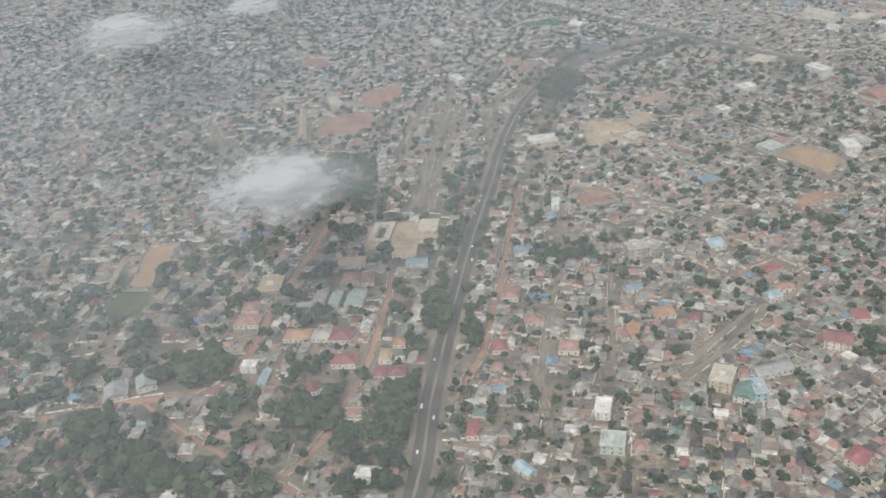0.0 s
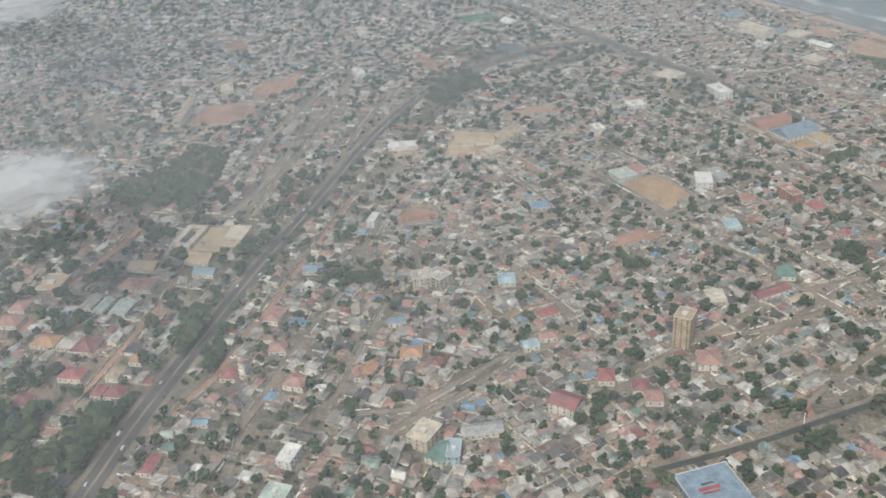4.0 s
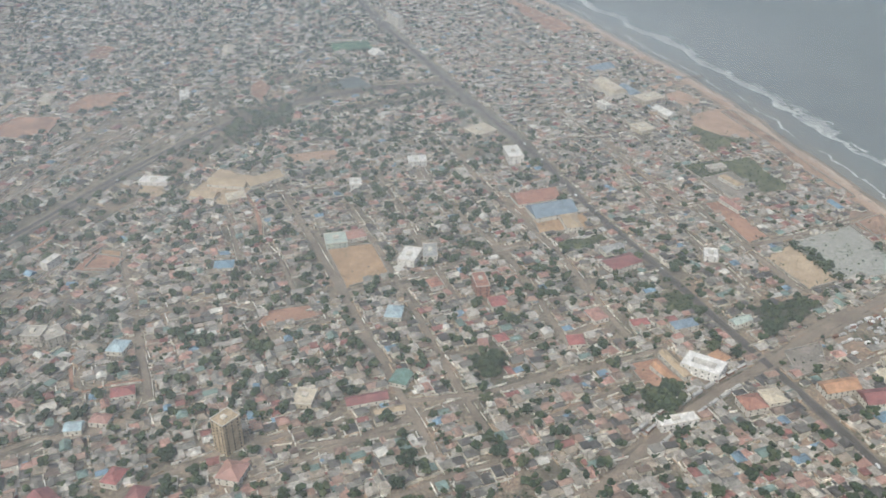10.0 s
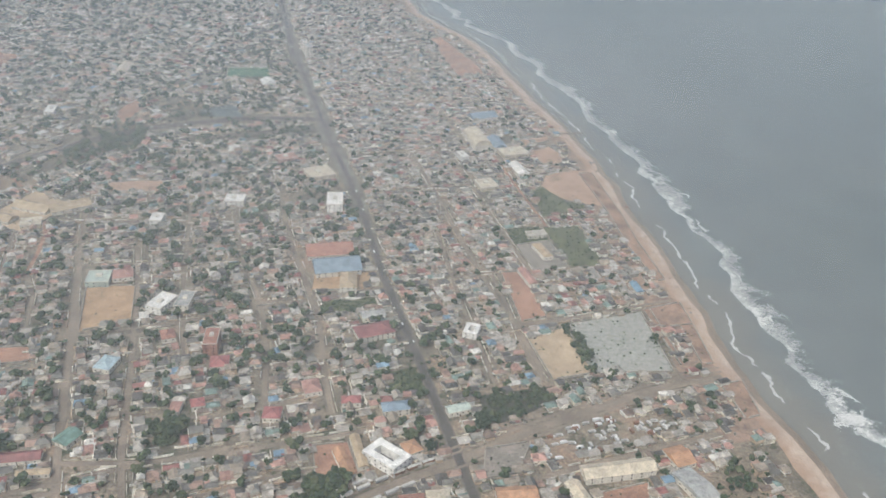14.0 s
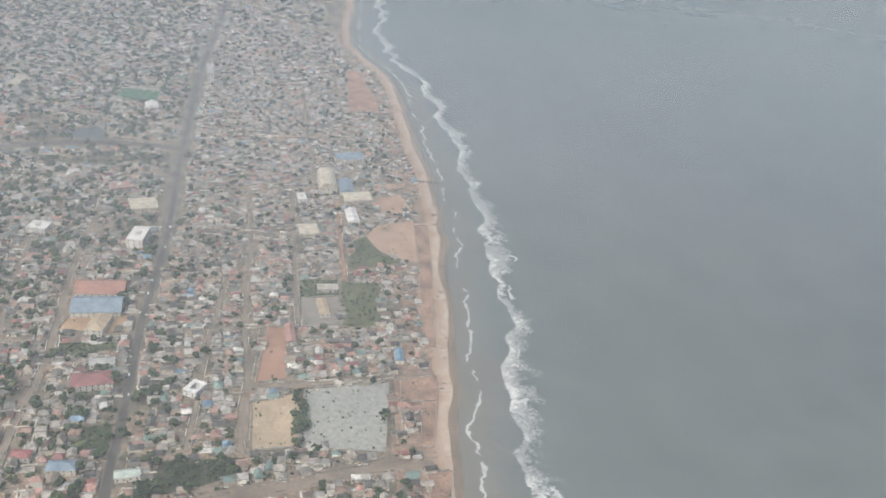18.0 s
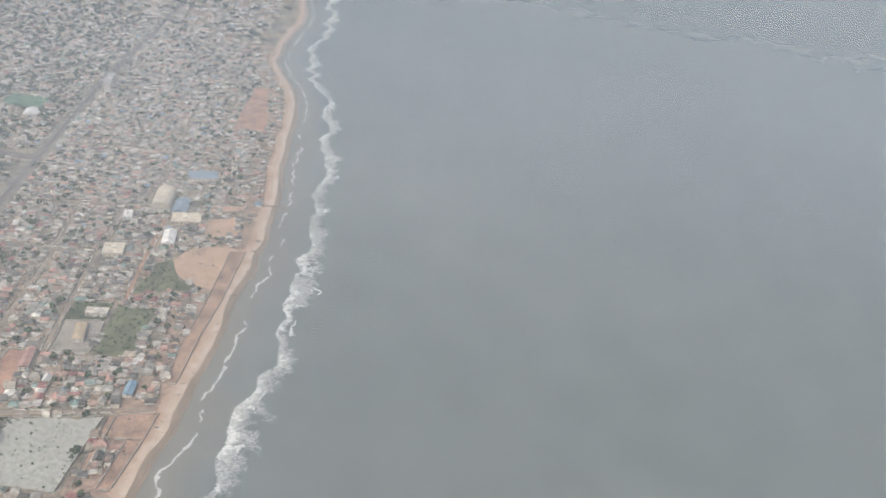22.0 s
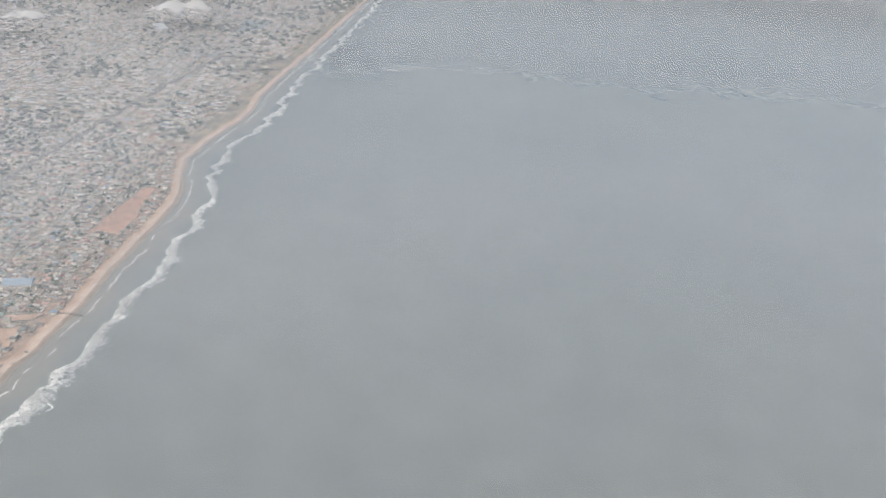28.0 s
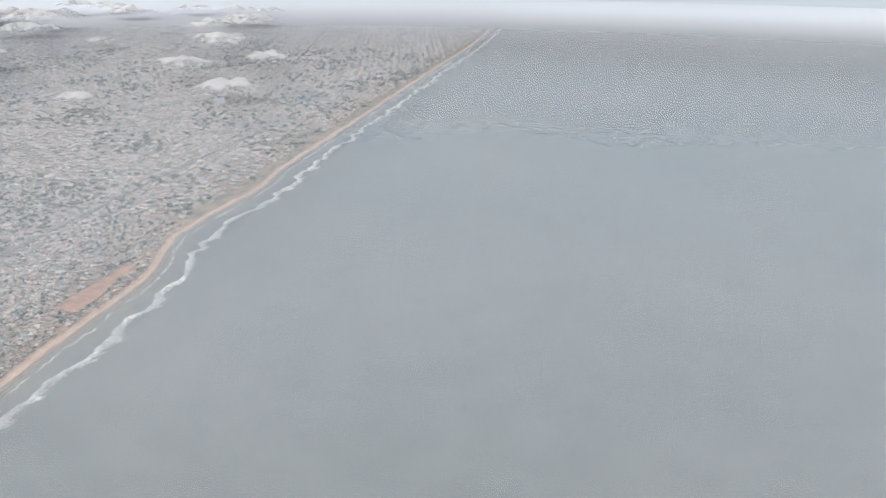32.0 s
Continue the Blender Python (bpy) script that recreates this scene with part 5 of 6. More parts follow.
trunk_me = trunk_mesh()
crown_mes = []
for v in range(5):
    k = 46
    d = rng.normal(0, 1, (k, 3))
    d = d / np.linalg.norm(d, axis=1)[:, None] * rng.uniform(0.35, 0.95, (k, 1))
    c = clumps(d[:, 0], d[:, 1], 1.15 + 0.55 * d[:, 2], rng.uniform(0.16, 0.34, k))
    ob = bulk("crown", c, ICO_FACES, [leaf_one], [0] * 20, "", "")
    crown_mes.append(ob.data)
    bpy.data.objects.remove(ob)
for i in tree_near:
    tree = tagged(new("tree"), "dark green broad-crowned tree in a yard", "tree", "trees of the near quarter")
    tree.matrix_world = Matrix.LocRotScale((TX[i], TY[i], 0), Euler((0, 0, rng.uniform(0, 6.28))), (TR[i], TR[i], TR[i] * 0.95))
    for name, me in (("trunk", trunk_me), ("crown", crown_mes[i % 5])):
        p = new(name, me)
        p.parent = tree


# ---- cars on the two main roads ----
car_paints = [plain("car_paint_" + n, c, 0.35, 6.0, 0.5, 0.05) for n, c in (("white", (0.75, 0.75, 0.75)), ("silver", (0.45, 0.46, 0.47)), ("dark", (0.05, 0.05, 0.06)), ("red", (0.35, 0.05, 0.05)), ("yellow", (0.6, 0.42, 0.06)))]
tyre_mat = plain("tyre_rubber", (0.03, 0.03, 0.03))


def car(paint, word, van):
    c = tagged(new("van" if van else "car"), "%s %s driving on the asphalt road" % (word, "minibus" if van else "saloon car"), "vehicle", "traffic on the main roads")
    l, w, h = (2.2, 0.85, 0.9) if van else (1.8, 0.75, 0.6)
    bm = bmesh.new()
    prof = [(-l / 2, 0.15), (l / 2, 0.15), (l / 2, 0.38), (l * 0.34, 0.42)]
    prof += [(l * 0.3, h), (-l * 0.48, h), (-l / 2, 0.45)] if van else [(l * 0.14, h), (-l * 0.28, h), (-l * 0.42, 0.42), (-l / 2, 0.4)]
    n = len(prof)
    faced(bm, [(x, s * w / 2, z) for s in (-1, 1) for x, z in prof], [tuple(range(n))[::-1], tuple(range(n, 2 * n))] + [(i, (i + 1) % n, (i + 1) % n + n, i + n) for i in range(n)])
    part("body", bm, paint, c)
    bm = bmesh.new()
    boxed(bm, -l * 0.25, l * 0.2, -w / 2 - 0.01, w / 2 + 0.01, h * 0.68, h * 0.9)
    part("side_glass", bm, pane_mat, c)
    for sx in (-0.31, 0.31):
        for sy in (-1, 1):
            bm = bmesh.new()
            bmesh.ops.create_cone(bm, cap_ends=True, segments=10, radius1=0.15, radius2=0.15, depth=0.12, matrix=Matrix.Translation((sx * l, sy * w / 2, 0.15)) @ Matrix.Rotation(radians(90), 4, "X"))
            part("wheel", bm, tyre_mat, c)
    return c


models = [car(car_paints[0], "white", False), car(car_paints[1], "silver", False), car(car_paints[2], "dark", False), car(car_paints[3], "red", False),
          car(car_paints[4], "yellow", False), car(car_paints[0], "white", True)]
used = 0
for line, lanes, count in ((HIGHWAY, (-3.3, -2.3, -1.3, 1.3, 2.3, 3.3), 46), (COAST_ROAD, (-0.8, 0.8), 30)):
    for k in range(count):
        i = int(rng.uniform(5, len(line) - 6)) if line is HIGHWAY else int(rng.uniform(14, len(line) - 20))
        (ax, ay), (bx, by) = line[i], line[i + 1]
        way = math.atan2(by - ay, bx - ax)
        off, f = lanes[k % len(lanes)], rng.uniform(0, 1)
        x, y = ax + (bx - ax) * f + off * math.sin(way), ay + (by - ay) * f - off * math.cos(way)
        m = pose(x, y, 0.145, 0, 0, math.degrees(way) + (180 if off < 0 else 0))
        pick_car = [0, 0, 1, 2, 5, 0, 1, 0, 5][int(rng.integers(0, 9))]
        if used < len(models):
            models[used].matrix_world = m
        else:
            copy_thing(models[pick_car], m)
        used += 1

# ---- wagons standing in the railway yard ----
rust = plain("wagon_rust", (0.22, 0.12, 0.085), 0.85, 3.0, 0.4, 0.3)
wagon_grey = plain("wagon_grey", (0.44, 0.43, 0.41), 0.7, 3.0, 0.4, 0.2)


def wagon(paint, word):
    w = tagged(new("railway_wagon"), "%s covered goods wagon standing on the rails" % word, "wagon", "wagons in the railway yard")
    bm = bmesh.new()
    boxed(bm, -2.6, 2.6, -0.62, 0.62, 0.45, 1.5)
    part("body", bm, paint, w)
    bm = bmesh.new()
    arc = [(0.66 * math.cos(a), 1.5 + 0.22 * math.sin(a)) for a in (math.pi * k / 6 for k in range(7))]
    faced(bm, [(s, q, z) for s in (-2.65, 2.65) for q, z in arc], [(i, i + 1, i + 8, i + 7) for i in range(6)] + [tuple(range(7)), tuple(range(7, 14))])
    part("roof", bm, wagon_grey, w)
    for s in (-1.7, 1.7):
        bm = bmesh.new()
        boxed(bm, s - 0.55, s + 0.55, -0.5, 0.5, 0.12, 0.45)
        part("bogie", bm, tyre_mat, w)
    return w


wagons = [wagon(rust, "rust-brown"), wagon(wagon_grey, "pale grey")]
used = 0
for off, start, count in ((-4.0, 8, 9), (-7.0, 6, 7), (3.6, 7, 8)):
    spot = smooth_line(RAIL, 5.6)
    for i in range(start, start + count):
        (ax, ay), (bx, by) = spot[i], spot[i + 1]
        way = math.atan2(by - ay, bx - ax)
        m = pose(ax + off * math.sin(way), ay - off * math.cos(way), 0.19, 0, 0, math.degrees(way))
        if used < 2:
            wagons[used].matrix_world = m
        else:
            copy_thing(wagons[(used * 7 // 3) % 2], m)
        used += 1
for off in (-4.0, -7.0, 3.6):
    strip("railway_track", RAIL, off - 0.7, off + 0.7, 0.18, street_earth, "structure", "pale gravel track of the railway yard", "track")

# ---- lorries, buses and containers parked south of the railway ----
def lorry(paint, word):
    v = tagged(new("lorry"), "%s parked among scrap on a bare yard" % word, "lorry", "lorries in the yard")
    bm = bmesh.new()
    boxed(bm, -1.5, 0.9, -0.5, 0.5, 0.35, 1.35)
    part("load_box", bm, paint, v)
    bm = bmesh.new()
    faced(bm, [(x, y, z) for y in (-0.45, 0.45) for x, z in ((0.95, 0.25), (1.65, 0.25), (1.65, 0.65), (1.45, 1.05), (0.95, 1.05))], [(0, 1, 2, 3, 4)[::-1], (5, 6, 7, 8, 9)] + [(i, (i + 1) % 5, (i + 1) % 5 + 5, i + 5) for i in range(5)])
    part("cab", bm, car_paints[0], v)
    for x in (-1.0, 1.2):
        bm = bmesh.new()
        bmesh.ops.create_cone(bm, cap_ends=True, segments=10, radius1=0.2, radius2=0.2, depth=1.0, matrix=Matrix.Translation((x, 0, 0.2)) @ Matrix.Rotation(radians(90), 4, "X"))
        part("wheels", bm, tyre_mat, v)
    return v


lorries = [lorry(car_paints[0], "white box lorry"), lorry(wagon_grey, "pale grey lorry"), lorry(rust, "rust-brown lorry")]
px, py = [p[0] for p in LORRY_YARD], [p[1] for p in LORRY_YARD]
x, y = rng.uniform(min(px), max(px), 170), rng.uniform(min(py), max(py), 170)
ok = inside(LORRY_YARD, x, y) & (distance_to(RAIL, x, y) > 6)
for i, (a, b) in enumerate(zip(x[ok], y[ok])):
    m = pose(a, b, 0.02, 0, 0, 35 + 90 * (i % 3 == 0) + rng.normal(0, 9))
    if i < 3:
        lorries[i].matrix_world = m
    else:
        copy_thing(lorries[[1, 0, 1, 2, 1][i % 5]], m)
# plain bars for the markings on the blue roof
mark_mats = [plain("roof_mark_dark", (0.05, 0.05, 0.06)), plain("roof_mark_red", (0.33, 0.08, 0.07))]
marking = tagged(new("roof_marking"), "dark and red painted bars on a blue roof", "marking")
marking.matrix_world = pose(196.5, 255.5, 3.19, 0, 0, 17)
for u0, u1, v0, v1, k in ((-2.5, 2.0, 3.0, 3.8, 0), (-4.5, 3.0, 0.6, 2.0, 1), (-4.0, 2.0, -1.0, -0.1, 1)):
    bm = bmesh.new()
    boxed(bm, u0, u1, v0, v1, 0, 0.03)
    part("bar", bm, mark_mats[k], marking)

# ---- a jetty, boats and huts on the beach ----
timber = plain("weathered_timber", (0.16, 0.125, 0.10), 0.9, 4.0, 0.5, 0.3)
jetty = tagged(new("jetty"), "narrow dark timber jetty on posts over the surf", "jetty")
jetty.matrix_world = pose(384, 784, 0, 0, 0, 22)
bm = bmesh.new()
boxed(bm, 0, 20, -0.5, 0.5, 1.0, 1.15)
part("deck", bm, timber, jetty)
for k in range(8):
    for side in (-0.42, 0.42):
        bm = bmesh.new()
        bmesh.ops.create_cone(bm, cap_ends=True, segments=8, radius1=0.11, radius2=0.09, depth=2.4, matrix=Matrix.Translation((1 + k * 2.6, side, 0.0)))
        part("post", bm, timber, jetty)
for side in (-0.45, 0.45):
    bm = bmesh.new()
    boxed(bm, 0, 20, side - 0.04, side + 0.04, 1.5, 1.58)
    part("rail", bm, timber, jetty)

boat_paints = [plain("boat_paint_" + n, c, 0.7, 5.0, 0.6, 0.2) for n, c in (("dark", (0.10, 0.085, 0.075)), ("blue", (0.10, 0.15, 0.20)), ("red", (0.19, 0.09, 0.075)))]


def boat(paint, word):
    """A long wooden fishing canoe with pointed, raised ends."""
    b = tagged(new("fishing_boat"), "long %s wooden fishing boat drawn up on the sand" % word, "boat", "boats on the beach")
    rows = []
    for k in range(9):
        s = k / 4 - 1
        w, lift = 0.75 * (1 - s * s) ** 0.6 + 0.03, 0.45 * s * s
        rows.append([(s * 3.2, -w, 0.85 + lift), (s * 3.2, -w * 0.6, 0.15 + lift), (s * 3.2, w * 0.6, 0.15 + lift), (s * 3.2, w, 0.85 + lift), (s * 3.2, w * 0.8, 0.8 + lift), (s * 3.2, w * 0.45, 0.3 + lift), (s * 3.2, -w * 0.45, 0.3 + lift), (s * 3.2, -w * 0.8, 0.8 + lift)])
    bm = bmesh.new()
    faced(bm, [p for r in rows for p in r], [(8 * k + i, 8 * k + (i + 1) % 8, 8 * k + 8 + (i + 1) % 8, 8 * k + 8 + i) for k in range(8) for i in range(8)])
    part("hull", bm, paint, b)
    for s in (-1.4, 0, 1.4):
        bm = bmesh.new()
        boxed(bm, s - 0.12, s + 0.12, -0.55, 0.55, 0.7, 0.76)
        part("thwart", bm, timber, b)
    return b


boats = [boat(boat_paints[0], "dark"), boat(boat_paints[1], "blue-painted"), boat(boat_paints[2], "red-painted")]
for k in range(26):
    y = rng.choice([696, 640, 735, 850, 600, 560]) + rng.normal(0, 11)
    x = float(coast_x(y)) - rng.uniform(2, 8)
    m = pose(x, y, 0.16, 0, 0, rng.uniform(-25, 35)) @ Matrix.Scale(0.55, 4)
    if k < 3:
        boats[k].matrix_world = m
    else:
        copy_thing(boats[k % 3], m)

# ---- a glowing backdrop ring in the colour of far haze ----
rim_mat = bpy.data.materials.new("far_haze_glow")
rim_mat.use_nodes = True
rim_tree = rim_mat.node_tree
rim_tree.nodes.clear()
# haze brightness is put into the emission of a ring added behind the land
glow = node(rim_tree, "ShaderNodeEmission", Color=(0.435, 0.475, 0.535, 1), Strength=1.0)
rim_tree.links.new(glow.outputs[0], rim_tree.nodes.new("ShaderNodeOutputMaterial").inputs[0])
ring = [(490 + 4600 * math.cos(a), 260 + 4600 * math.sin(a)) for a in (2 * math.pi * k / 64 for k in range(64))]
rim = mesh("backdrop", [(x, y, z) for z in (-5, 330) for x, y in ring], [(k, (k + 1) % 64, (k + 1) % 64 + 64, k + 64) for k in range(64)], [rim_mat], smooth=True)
tagged(new("backdrop", rim), "glowing pale grey-blue backdrop ring standing in for far haze", "sky", "", "structure")


WING_AT = Matrix(((0.86881, 0.36086, -0.33904, 613.351), (-0.45101, 0.85934, -0.24110, 252.940), (0.20435, 0.36238, 0.90935, 246.585), (0, 0, 0, 1)))
WING_EDGE = [(0.000, 0.000), (0.399, 0.214), (1.027, 0.331), (1.655, 0.352), (3.216, 0.179), (4.551, 0.067), (5.604, 0.010), (6.556, -0.053), (7.902, -3.575), (7.581, -3.767), (7.252, -3.512), (6.824, -3.163), (5.950, -2.502), (5.768, -2.574), (5.632, -2.502), (5.337, -2.363), (5.446, -2.222), (3.422, -1.366), (2.198, -0.854)]
WING_SEAMS = [(0.469, 0.136, 2.393, -0.327, 0.023), (2.424, -0.427, 2.624, -0.475, 0.015), (2.509, -0.596, 5.877, -1.519, 0.015), (5.846, -1.486, 5.954, -1.289, 0.008), (5.954, -1.289, 6.260, -1.362, 0.011), (5.632, -2.502, 5.887, -2.067, 0.032), (5.887, -2.067, 6.260, -1.362, 0.014), (5.782, -2.581, 6.514, -1.739, 0.011), (6.507, -1.723, 6.782, -1.910, 0.016), (2.027, -0.782, 2.246, -0.455, 0.010), (2.270, -0.636, 2.319, -0.582, 0.024)]
# first strip: the flap's shadow, laid on as a grey plate
WING_GREY_BANDS = [[(3.304, -0.847), (5.877, -1.519), (5.796, -1.530), (3.354, -0.908)], [(6.608, -2.063), (6.945, -2.272), (6.983, -2.357), (6.617, -2.118)], [(6.513, -1.752), (6.758, -1.919), (6.736, -1.945), (6.521, -1.793)]]
WING_FAIRINGS = [[(2.000, -0.913), (2.046, -0.801), (2.205, -0.852), (2.311, -0.911), (2.150, -0.953)], [(3.334, -1.483), (3.411, -1.378), (3.711, -1.492), (3.904, -1.568), (3.579, -1.589)], [(5.788, -2.584), (5.957, -2.499), (6.085, -2.561), (5.881, -2.668)]]
WING_WICKS = [(0.082, -0.034, 0.025, -0.183), (0.329, -0.132, 0.254, -0.280), (0.629, -0.246, 0.427, -0.408), (1.034, -0.402, 0.877, -0.554)]
WING_BARS = [[(2.838, -0.384), (3.325, -0.110), (3.492, -0.086), (3.337, -0.402), (3.205, -0.413)], [(3.358, -0.430), (3.787, -0.149), (3.914, -0.130), (3.494, -0.428)], [(3.604, -0.441), (3.853, -0.244), (4.056, -0.221), (3.750, -0.416)], [(3.886, -0.453), (4.091, -0.246), (4.201, -0.228), (3.981, -0.446)], [(4.102, -0.425), (4.193, -0.290), (4.520, -0.235), (4.573, -0.293), (4.283, -0.471)], [(4.498, -0.488), (4.693, -0.263), (4.956, -0.273), (4.835, -0.498), (4.610, -0.505)], [(5.245, -0.533), (5.404, -0.229), (5.538, -0.214), (5.394, -0.537)], [(5.394, -0.537), (5.726, -0.240), (5.903, -0.241), (5.425, -0.470)], [(5.640, -0.561), (5.726, -0.240), (5.903, -0.241), (5.789, -0.570)], [(5.789, -0.570), (6.167, -0.264), (6.332, -0.272), (5.844, -0.485)]]
WING_CAP = (5.721, -0.137)
WING_LAMP = (1.465, 0.333)
white_paint = plain("white_aircraft_paint", (0.86, 0.86, 0.87), 0.35, 3.0, 0.4, 0.03)
seam_mat = plain("dark_seam", (0.07, 0.07, 0.075), 0.7)
grey_band_mat = plain("grey_flap_shadow_and_band", (0.42, 0.42, 0.43), 0.6)
cap_mat = plain("dark_cap", (0.16, 0.165, 0.16), 0.5)
letter_mat = plain("red_lettering_paint", (0.68, 0.18, 0.26), 0.45, 3.0, 0.4, 0.04)


def plate(outline, top, bottom):
    """A flat plate with the given outline, its edges slightly rounded."""
    bm = bmesh.new()
    vs = [bm.verts.new((x, y, bottom)) for x, y in outline]
    face = bm.faces.new(vs)
    out = bmesh.ops.extrude_face_region(bm, geom=[face])
    bmesh.ops.translate(bm, vec=(0, 0, top - bottom), verts=[g for g in out["geom"] if isinstance(g, bmesh.types.BMVert)])
    bmesh.ops.recalc_face_normals(bm, faces=bm.faces[:])
    return bm


def bar(x0, y0, x1, y1, w):
    d = Vector((x1 - x0, y1 - y0)).normalized()
    s = Vector((-d.y, d.x)) * (w / 2)
    return [(x0 + s.x, y0 + s.y), (x1 + s.x, y1 + s.y), (x1 - s.x, y1 - s.y), (x0 - s.x, y0 - s.y)]


wing = tagged(new("aircraft_wing"), "white airliner wing with red bars and dark flap seams", "wing")
wing.matrix_world = WING_AT
part("wing_panel", plate(WING_EDGE, 0, -0.04), white_paint, wing)
mid_x, mid_y = sum(p[0] for p in WING_EDGE) / len(WING_EDGE), sum(p[1] for p in WING_EDGE) / len(WING_EDGE)
part("lower_skin", plate([(mid_x + (x - mid_x) * 0.8, mid_y + (y - mid_y) * 0.7) for x, y in WING_EDGE], -0.042, -0.2), white_paint, wing)
for s in WING_SEAMS:
    part("seam", plate(bar(*s), 0.004, -0.01), seam_mat, wing, "dark flap seam")
for s in WING_GREY_BANDS:
    part("grey_flap_strip", plate(s, 0.003, -0.01), grey_band_mat, wing, "grey strip beside a flap seam")
for s in WING_FAIRINGS:
    part("flap_fairing", plate(s, -0.015, -0.05), white_paint, wing)
for s in WING_WICKS:
    part("static_wick", plate(bar(*s, 0.012), 0.0, -0.012), seam_mat, wing, "thin dark static wick")
for s in WING_BARS:
    part("red_bar", plate(s, 0.0055, -0.01), letter_mat, wing, "red painted bar")
bm = bmesh.new()
bmesh.ops.create_cone(bm, cap_ends=True, segments=24, radius1=0.062, radius2=0.062, depth=0.012, matrix=Matrix.Translation((*WING_CAP, 0.0)))
part("tank_cap", bm, cap_mat, wing, "dark grey round tank cap")
bm = bmesh.new()
bmesh.ops.create_uvsphere(bm, u_segments=12, v_segments=8, radius=1, matrix=Matrix.LocRotScale((*WING_LAMP, -0.04), None, (0.2, 0.06, 0.06)))
part("tip_lamp", bm, white_paint, wing)


# ---- low clouds ----
def cloud_mist(shade, through, most, size):
    """Mist with frayed, uneven edges: it thins out to the rim of its slice; u and v run from -1 to 1 across the cloud."""
    m = bpy.data.materials.new("cloud_mist")
    m.use_nodes = True
    t = m.node_tree
    t.nodes.clear()
    ball = t.nodes.new("ShaderNodeTexGradient")
    ball.gradient_type = "SPHERICAL"
    t.links.new(t.nodes.new("ShaderNodeUVMap").outputs[0], ball.inputs[0])

    def calc(op, a, b, c=0.0):
        n = t.nodes.new("ShaderNodeMath")
        n.operation = op
        for socket, v in zip(n.inputs, (a, b, c)):
            if isinstance(v, float):
                socket.default_value = v
            else:
                t.links.new(v, socket)
        return n.outputs[0]

    body = calc("ADD", ball.outputs["Fac"], calc("MULTIPLY_ADD", grain(t, 1.3 / size, 7, 0.55), 2.4, -1.15))
    fade = node(t, "ShaderNodeMapRange", From_Min=0.0, From_Max=0.85, To_Max=most)
    fade.interpolation_type = "SMOOTHSTEP"
    t.links.new(body, fade.inputs[0])
    rim = node(t, "ShaderNodeMapRange", From_Max=0.35)
    rim.interpolation_type = "SMOOTHSTEP"
    t.links.new(ball.outputs["Fac"], rim.inputs[0])
    mist, gap, mix = node(t, "ShaderNodeBsdfDiffuse", Color=(shade, shade * 1.02, shade * 1.04, 1)), t.nodes.new("ShaderNodeBsdfTransparent"), t.nodes.new("ShaderNodeMixShader")
    lit, both = node(t, "ShaderNodeBsdfTranslucent", Color=(through, through, through, 1)), t.nodes.new("ShaderNodeAddShader")
    t.links.new(mist.outputs[0], both.inputs[0]), t.links.new(lit.outputs[0], both.inputs[1])
    t.links.new(calc("MULTIPLY", fade.outputs[0], rim.outputs[0]), mix.inputs[0])
    t.links.new(gap.outputs[0], mix.inputs[1]), t.links.new(both.outputs[0], mix.inputs[2])
    t.links.new(mix.outputs[0], t.nodes.new("ShaderNodeOutputMaterial").inputs[0])
    return m


near_mist = cloud_mist(0.52, 0.26, 0.40, 20.0)
far_mist = cloud_mist(0.36, 0.14, 0.85, 44.0)


def mist_cloud(x, y, z, r, slices, height, mat, label, group):
    """A heap of mist in domed slices, the upper ones smaller."""
    ob = tagged(new("cloud"), label, "cloud", group)
    ob.matrix_world = pose(x, y, z, 0, 0, (x * 7) % 40)
    rings, cells = 7, 28
    for level in range(slices):
        size, lift, dome = r * (1.6, 1.65, 1.3)[level], r * (0.0, 0.2, 0.42)[level], height * r
        vs, fs, uvs = [(0, 0, lift + dome)], [], [(0, 0)]
        for i in range(1, rings + 1):
            for j in range(cells):
                k, a = i / rings, 2 * math.pi * j / cells
                d = size * k * (1 + 0.4 * noise.noise((math.cos(a) * 1.6 + x, math.sin(a) * 1.6, y + level)))
                vs.append((1.2 * d * math.cos(a), 1.35 * d * math.sin(a), lift + dome * (1 - k * k) * (1 + 0.9 * noise.noise((3 * k * math.cos(a) + x, 3 * k * math.sin(a), y)))))
                uvs.append((k * math.cos(a), k * math.sin(a)))
                here, there = 1 + (i - 1) * cells, 1 + (i - 2) * cells
                fs.append((0, here + j, here + (j + 1) % cells) if i == 1 else (there + j, here + j, here + (j + 1) % cells, there + (j + 1) % cells))
        me = mesh("mist", vs, fs, [mat], smooth=True)
        layer = me.uv_layers.new(name="UVMap")
        for loop in me.loops:
            layer.data[loop.index].uv = uvs[loop.vertex_index]
        new("mist", me).parent = ob


for place in ((-68, 372, 66, 20), (-212, 690, 66, 26), (-127, 735, 66, 15)):
    mist_cloud(*place, 3, 0.12, near_mist, "small soft grey-white cloud over the town", "clouds over the town")

cloud_rng = random.Random(5)


for k in range(26):
    # a loose field of fair-weather heaps over the far land
    along, over = 1500 + 2300 * cloud_rng.random() ** 0.8, cloud_rng.uniform(-0.04, 0.28)
    mist_cloud(983 - along * math.sin(0.86 + over), 526 + along * math.cos(0.86 + over), cloud_rng.uniform(60, 85), cloud_rng.uniform(22, 52) * along / 2400, 1, 0.42,
               far_mist, "soft white heaped cloud far over the land", "far clouds")


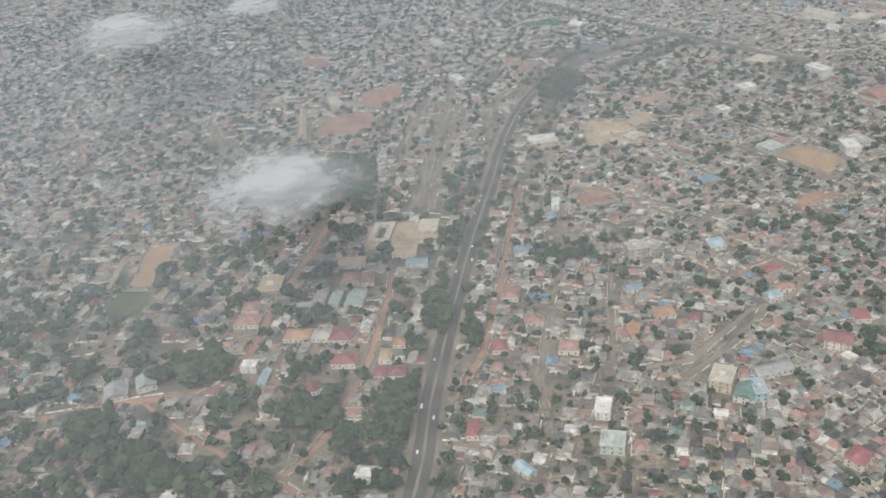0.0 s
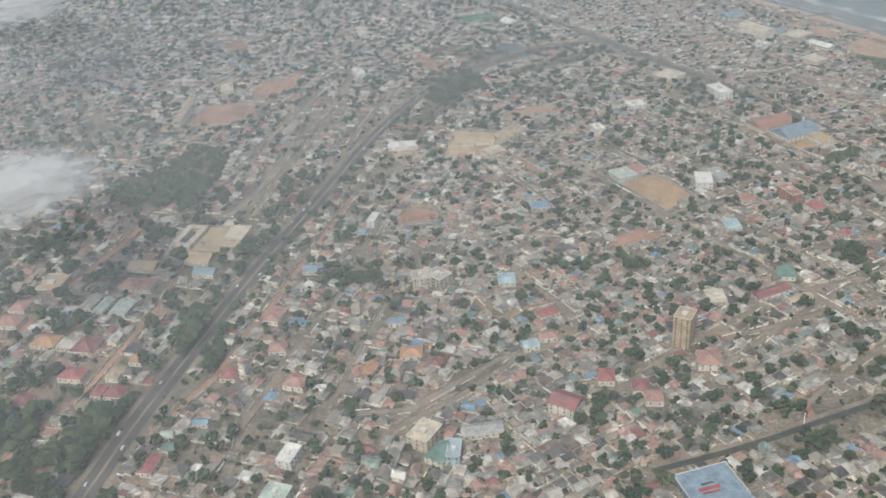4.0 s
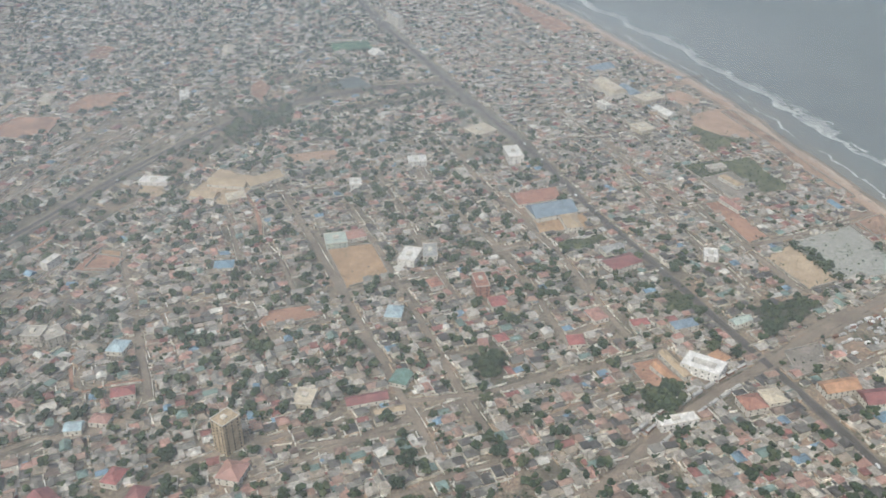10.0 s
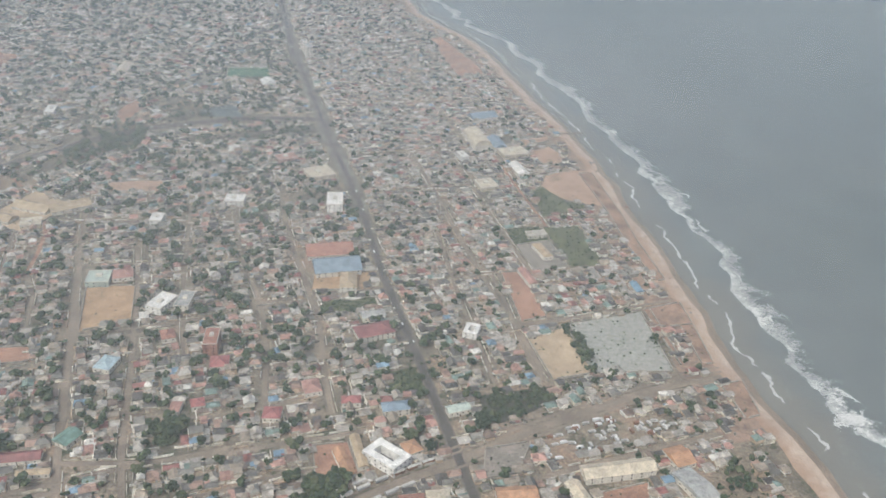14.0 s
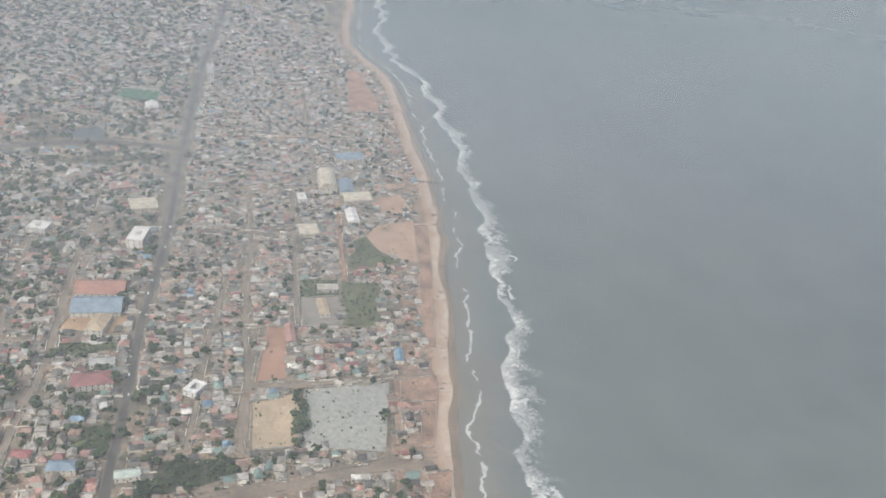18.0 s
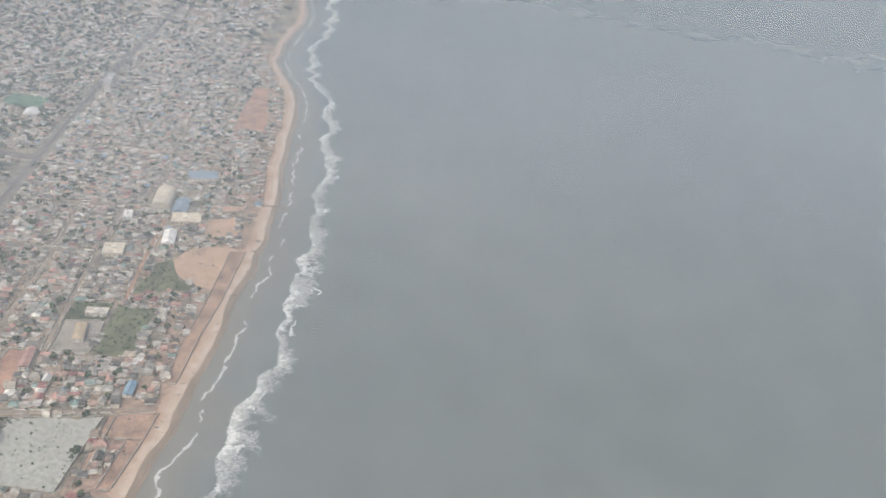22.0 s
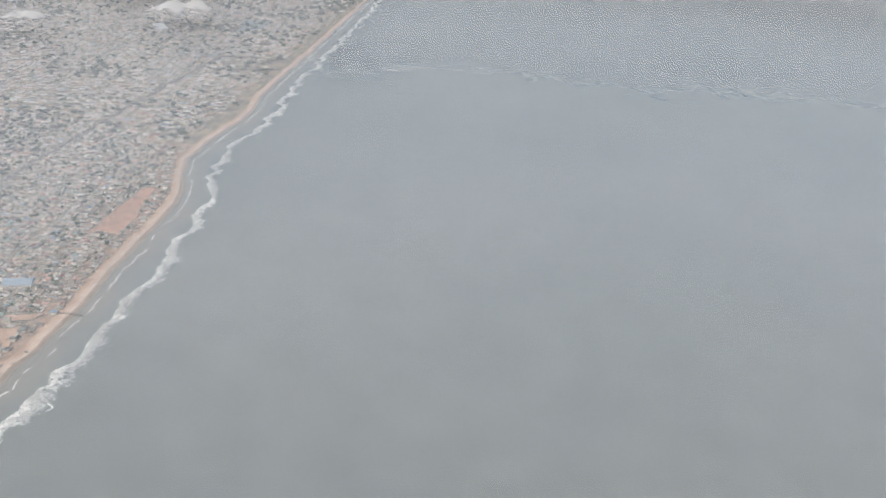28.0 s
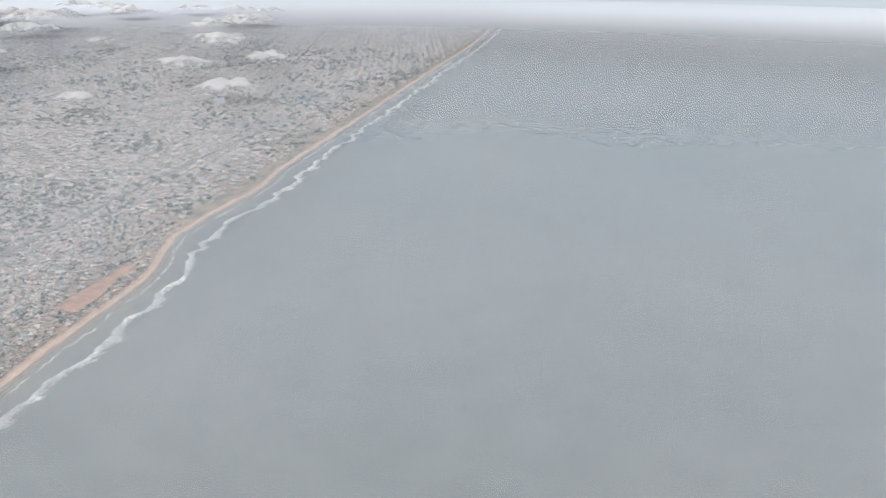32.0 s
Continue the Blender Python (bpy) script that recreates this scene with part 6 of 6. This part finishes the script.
# ---- flat sheets that imitate the haze over town and sea ----
def haze_sheet(z, reach, last):
    """A flat translucent sheet that imitates haze: opacity and tone are painted by place, denser away from the flight
    line. It lies over the land; the last one lies over the sea as well and closes the view at the rim.
    """
    m = bpy.data.materials.new("haze")
    m.use_nodes = True
    t = m.node_tree
    t.nodes.clear()
    out = t.nodes.new("ShaderNodeOutputMaterial")
    sep = t.nodes.new("ShaderNodeSeparateXYZ")
    t.links.new(position(t), sep.inputs[0])

    def calc(op, a, b):
        n = t.nodes.new("ShaderNodeMath")
        n.operation = op
        for s, v in zip(n.inputs, (a, b)):
            if isinstance(v, float):
                s.default_value = v
            else:
                t.links.new(v, s)
        return n.outputs[0]

    far = calc("ADD", calc("MULTIPLY", sep.outputs[0], -0.472), calc("MULTIPLY", sep.outputs[1], 0.882))
    far = calc("MAXIMUM", calc("ADD", far, 20.0), 0.0)
    thick = calc("SUBTRACT", 1.0, calc("POWER", 2.718, calc("DIVIDE", far, -reach)))
    thick = calc("MULTIPLY", thick, calc("ADD", calc("MULTIPLY", grain(t, 0.004, 3), 0.4), 0.8))
    thick = calc("MINIMUM", thick, 0.125 if last else 0.14)
    if last:
        rim_way = t.nodes.new("ShaderNodeVectorMath")
        rim_way.operation = "DISTANCE"
        rim_way.inputs[1].default_value = (490, 260, z)
        t.links.new(position(t), rim_way.inputs[0])
        rise = node(t, "ShaderNodeMapRange", From_Min=2100.0, From_Max=4500.0, To_Max=0.83)
        rise.interpolation_type = "SMOOTHSTEP"
        t.links.new(rim_way.outputs["Value"], rise.inputs[0])
        thick = calc("ADD", thick, rise.outputs[0])
    else:
        inshore = calc("ADD", calc("MULTIPLY", sep.outputs[0], 0.88), calc("MULTIPLY", sep.outputs[1], 0.47))
        over = node(t, "ShaderNodeMapRange", From_Min=800.0, From_Max=640.0)
        over.interpolation_type = "SMOOTHSTEP"
        t.links.new(inshore, over.inputs[0])
        thick = calc("MULTIPLY", thick, over.outputs[0])
    mist = node(t, "ShaderNodeBsdfDiffuse")
    # haze brightness at each distance is put into the sheet's colour
    tones = [(0.03, (0.55, 0.58, 0.595)), (0.2, (0.43, 0.47, 0.51)), (0.4, (0.42, 0.46, 0.51)), (0.6, (0.42, 0.455, 0.51)), (1.0, (0.37, 0.405, 0.455))]
    if last:
        tones[1:4] = [(0.15, (0.68, 0.735, 0.79)), (0.36, (0.62, 0.67, 0.72)), (0.66, (0.54, 0.58, 0.63))]
    t.links.new(ramp(t, calc("DIVIDE", far, 4500.0), tones), mist.inputs[0])
    gap, mix = t.nodes.new("ShaderNodeBsdfTransparent"), t.nodes.new("ShaderNodeMixShader")
    t.links.new(thick, mix.inputs[0]), t.links.new(gap.outputs[0], mix.inputs[1]), t.links.new(mist.outputs[0], mix.inputs[2])
    t.links.new(mix.outputs[0], out.inputs[0])
    ob = new("haze_veil_sheet", mesh("haze_veil_sheet", [(-13000, -3000, z), (13000, -3000, z), (13000, 13000, z), (-13000, 13000, z)], [(0, 1, 2, 3)], [m]))
    return tagged(ob, "flat translucent grey-white sheet imitating haze over town and sea", "haze", "", "structure")


for height in (30.0, 40.0):
    haze_sheet(height, 5200.0, False)
haze_sheet(50.0, 3400.0, True)
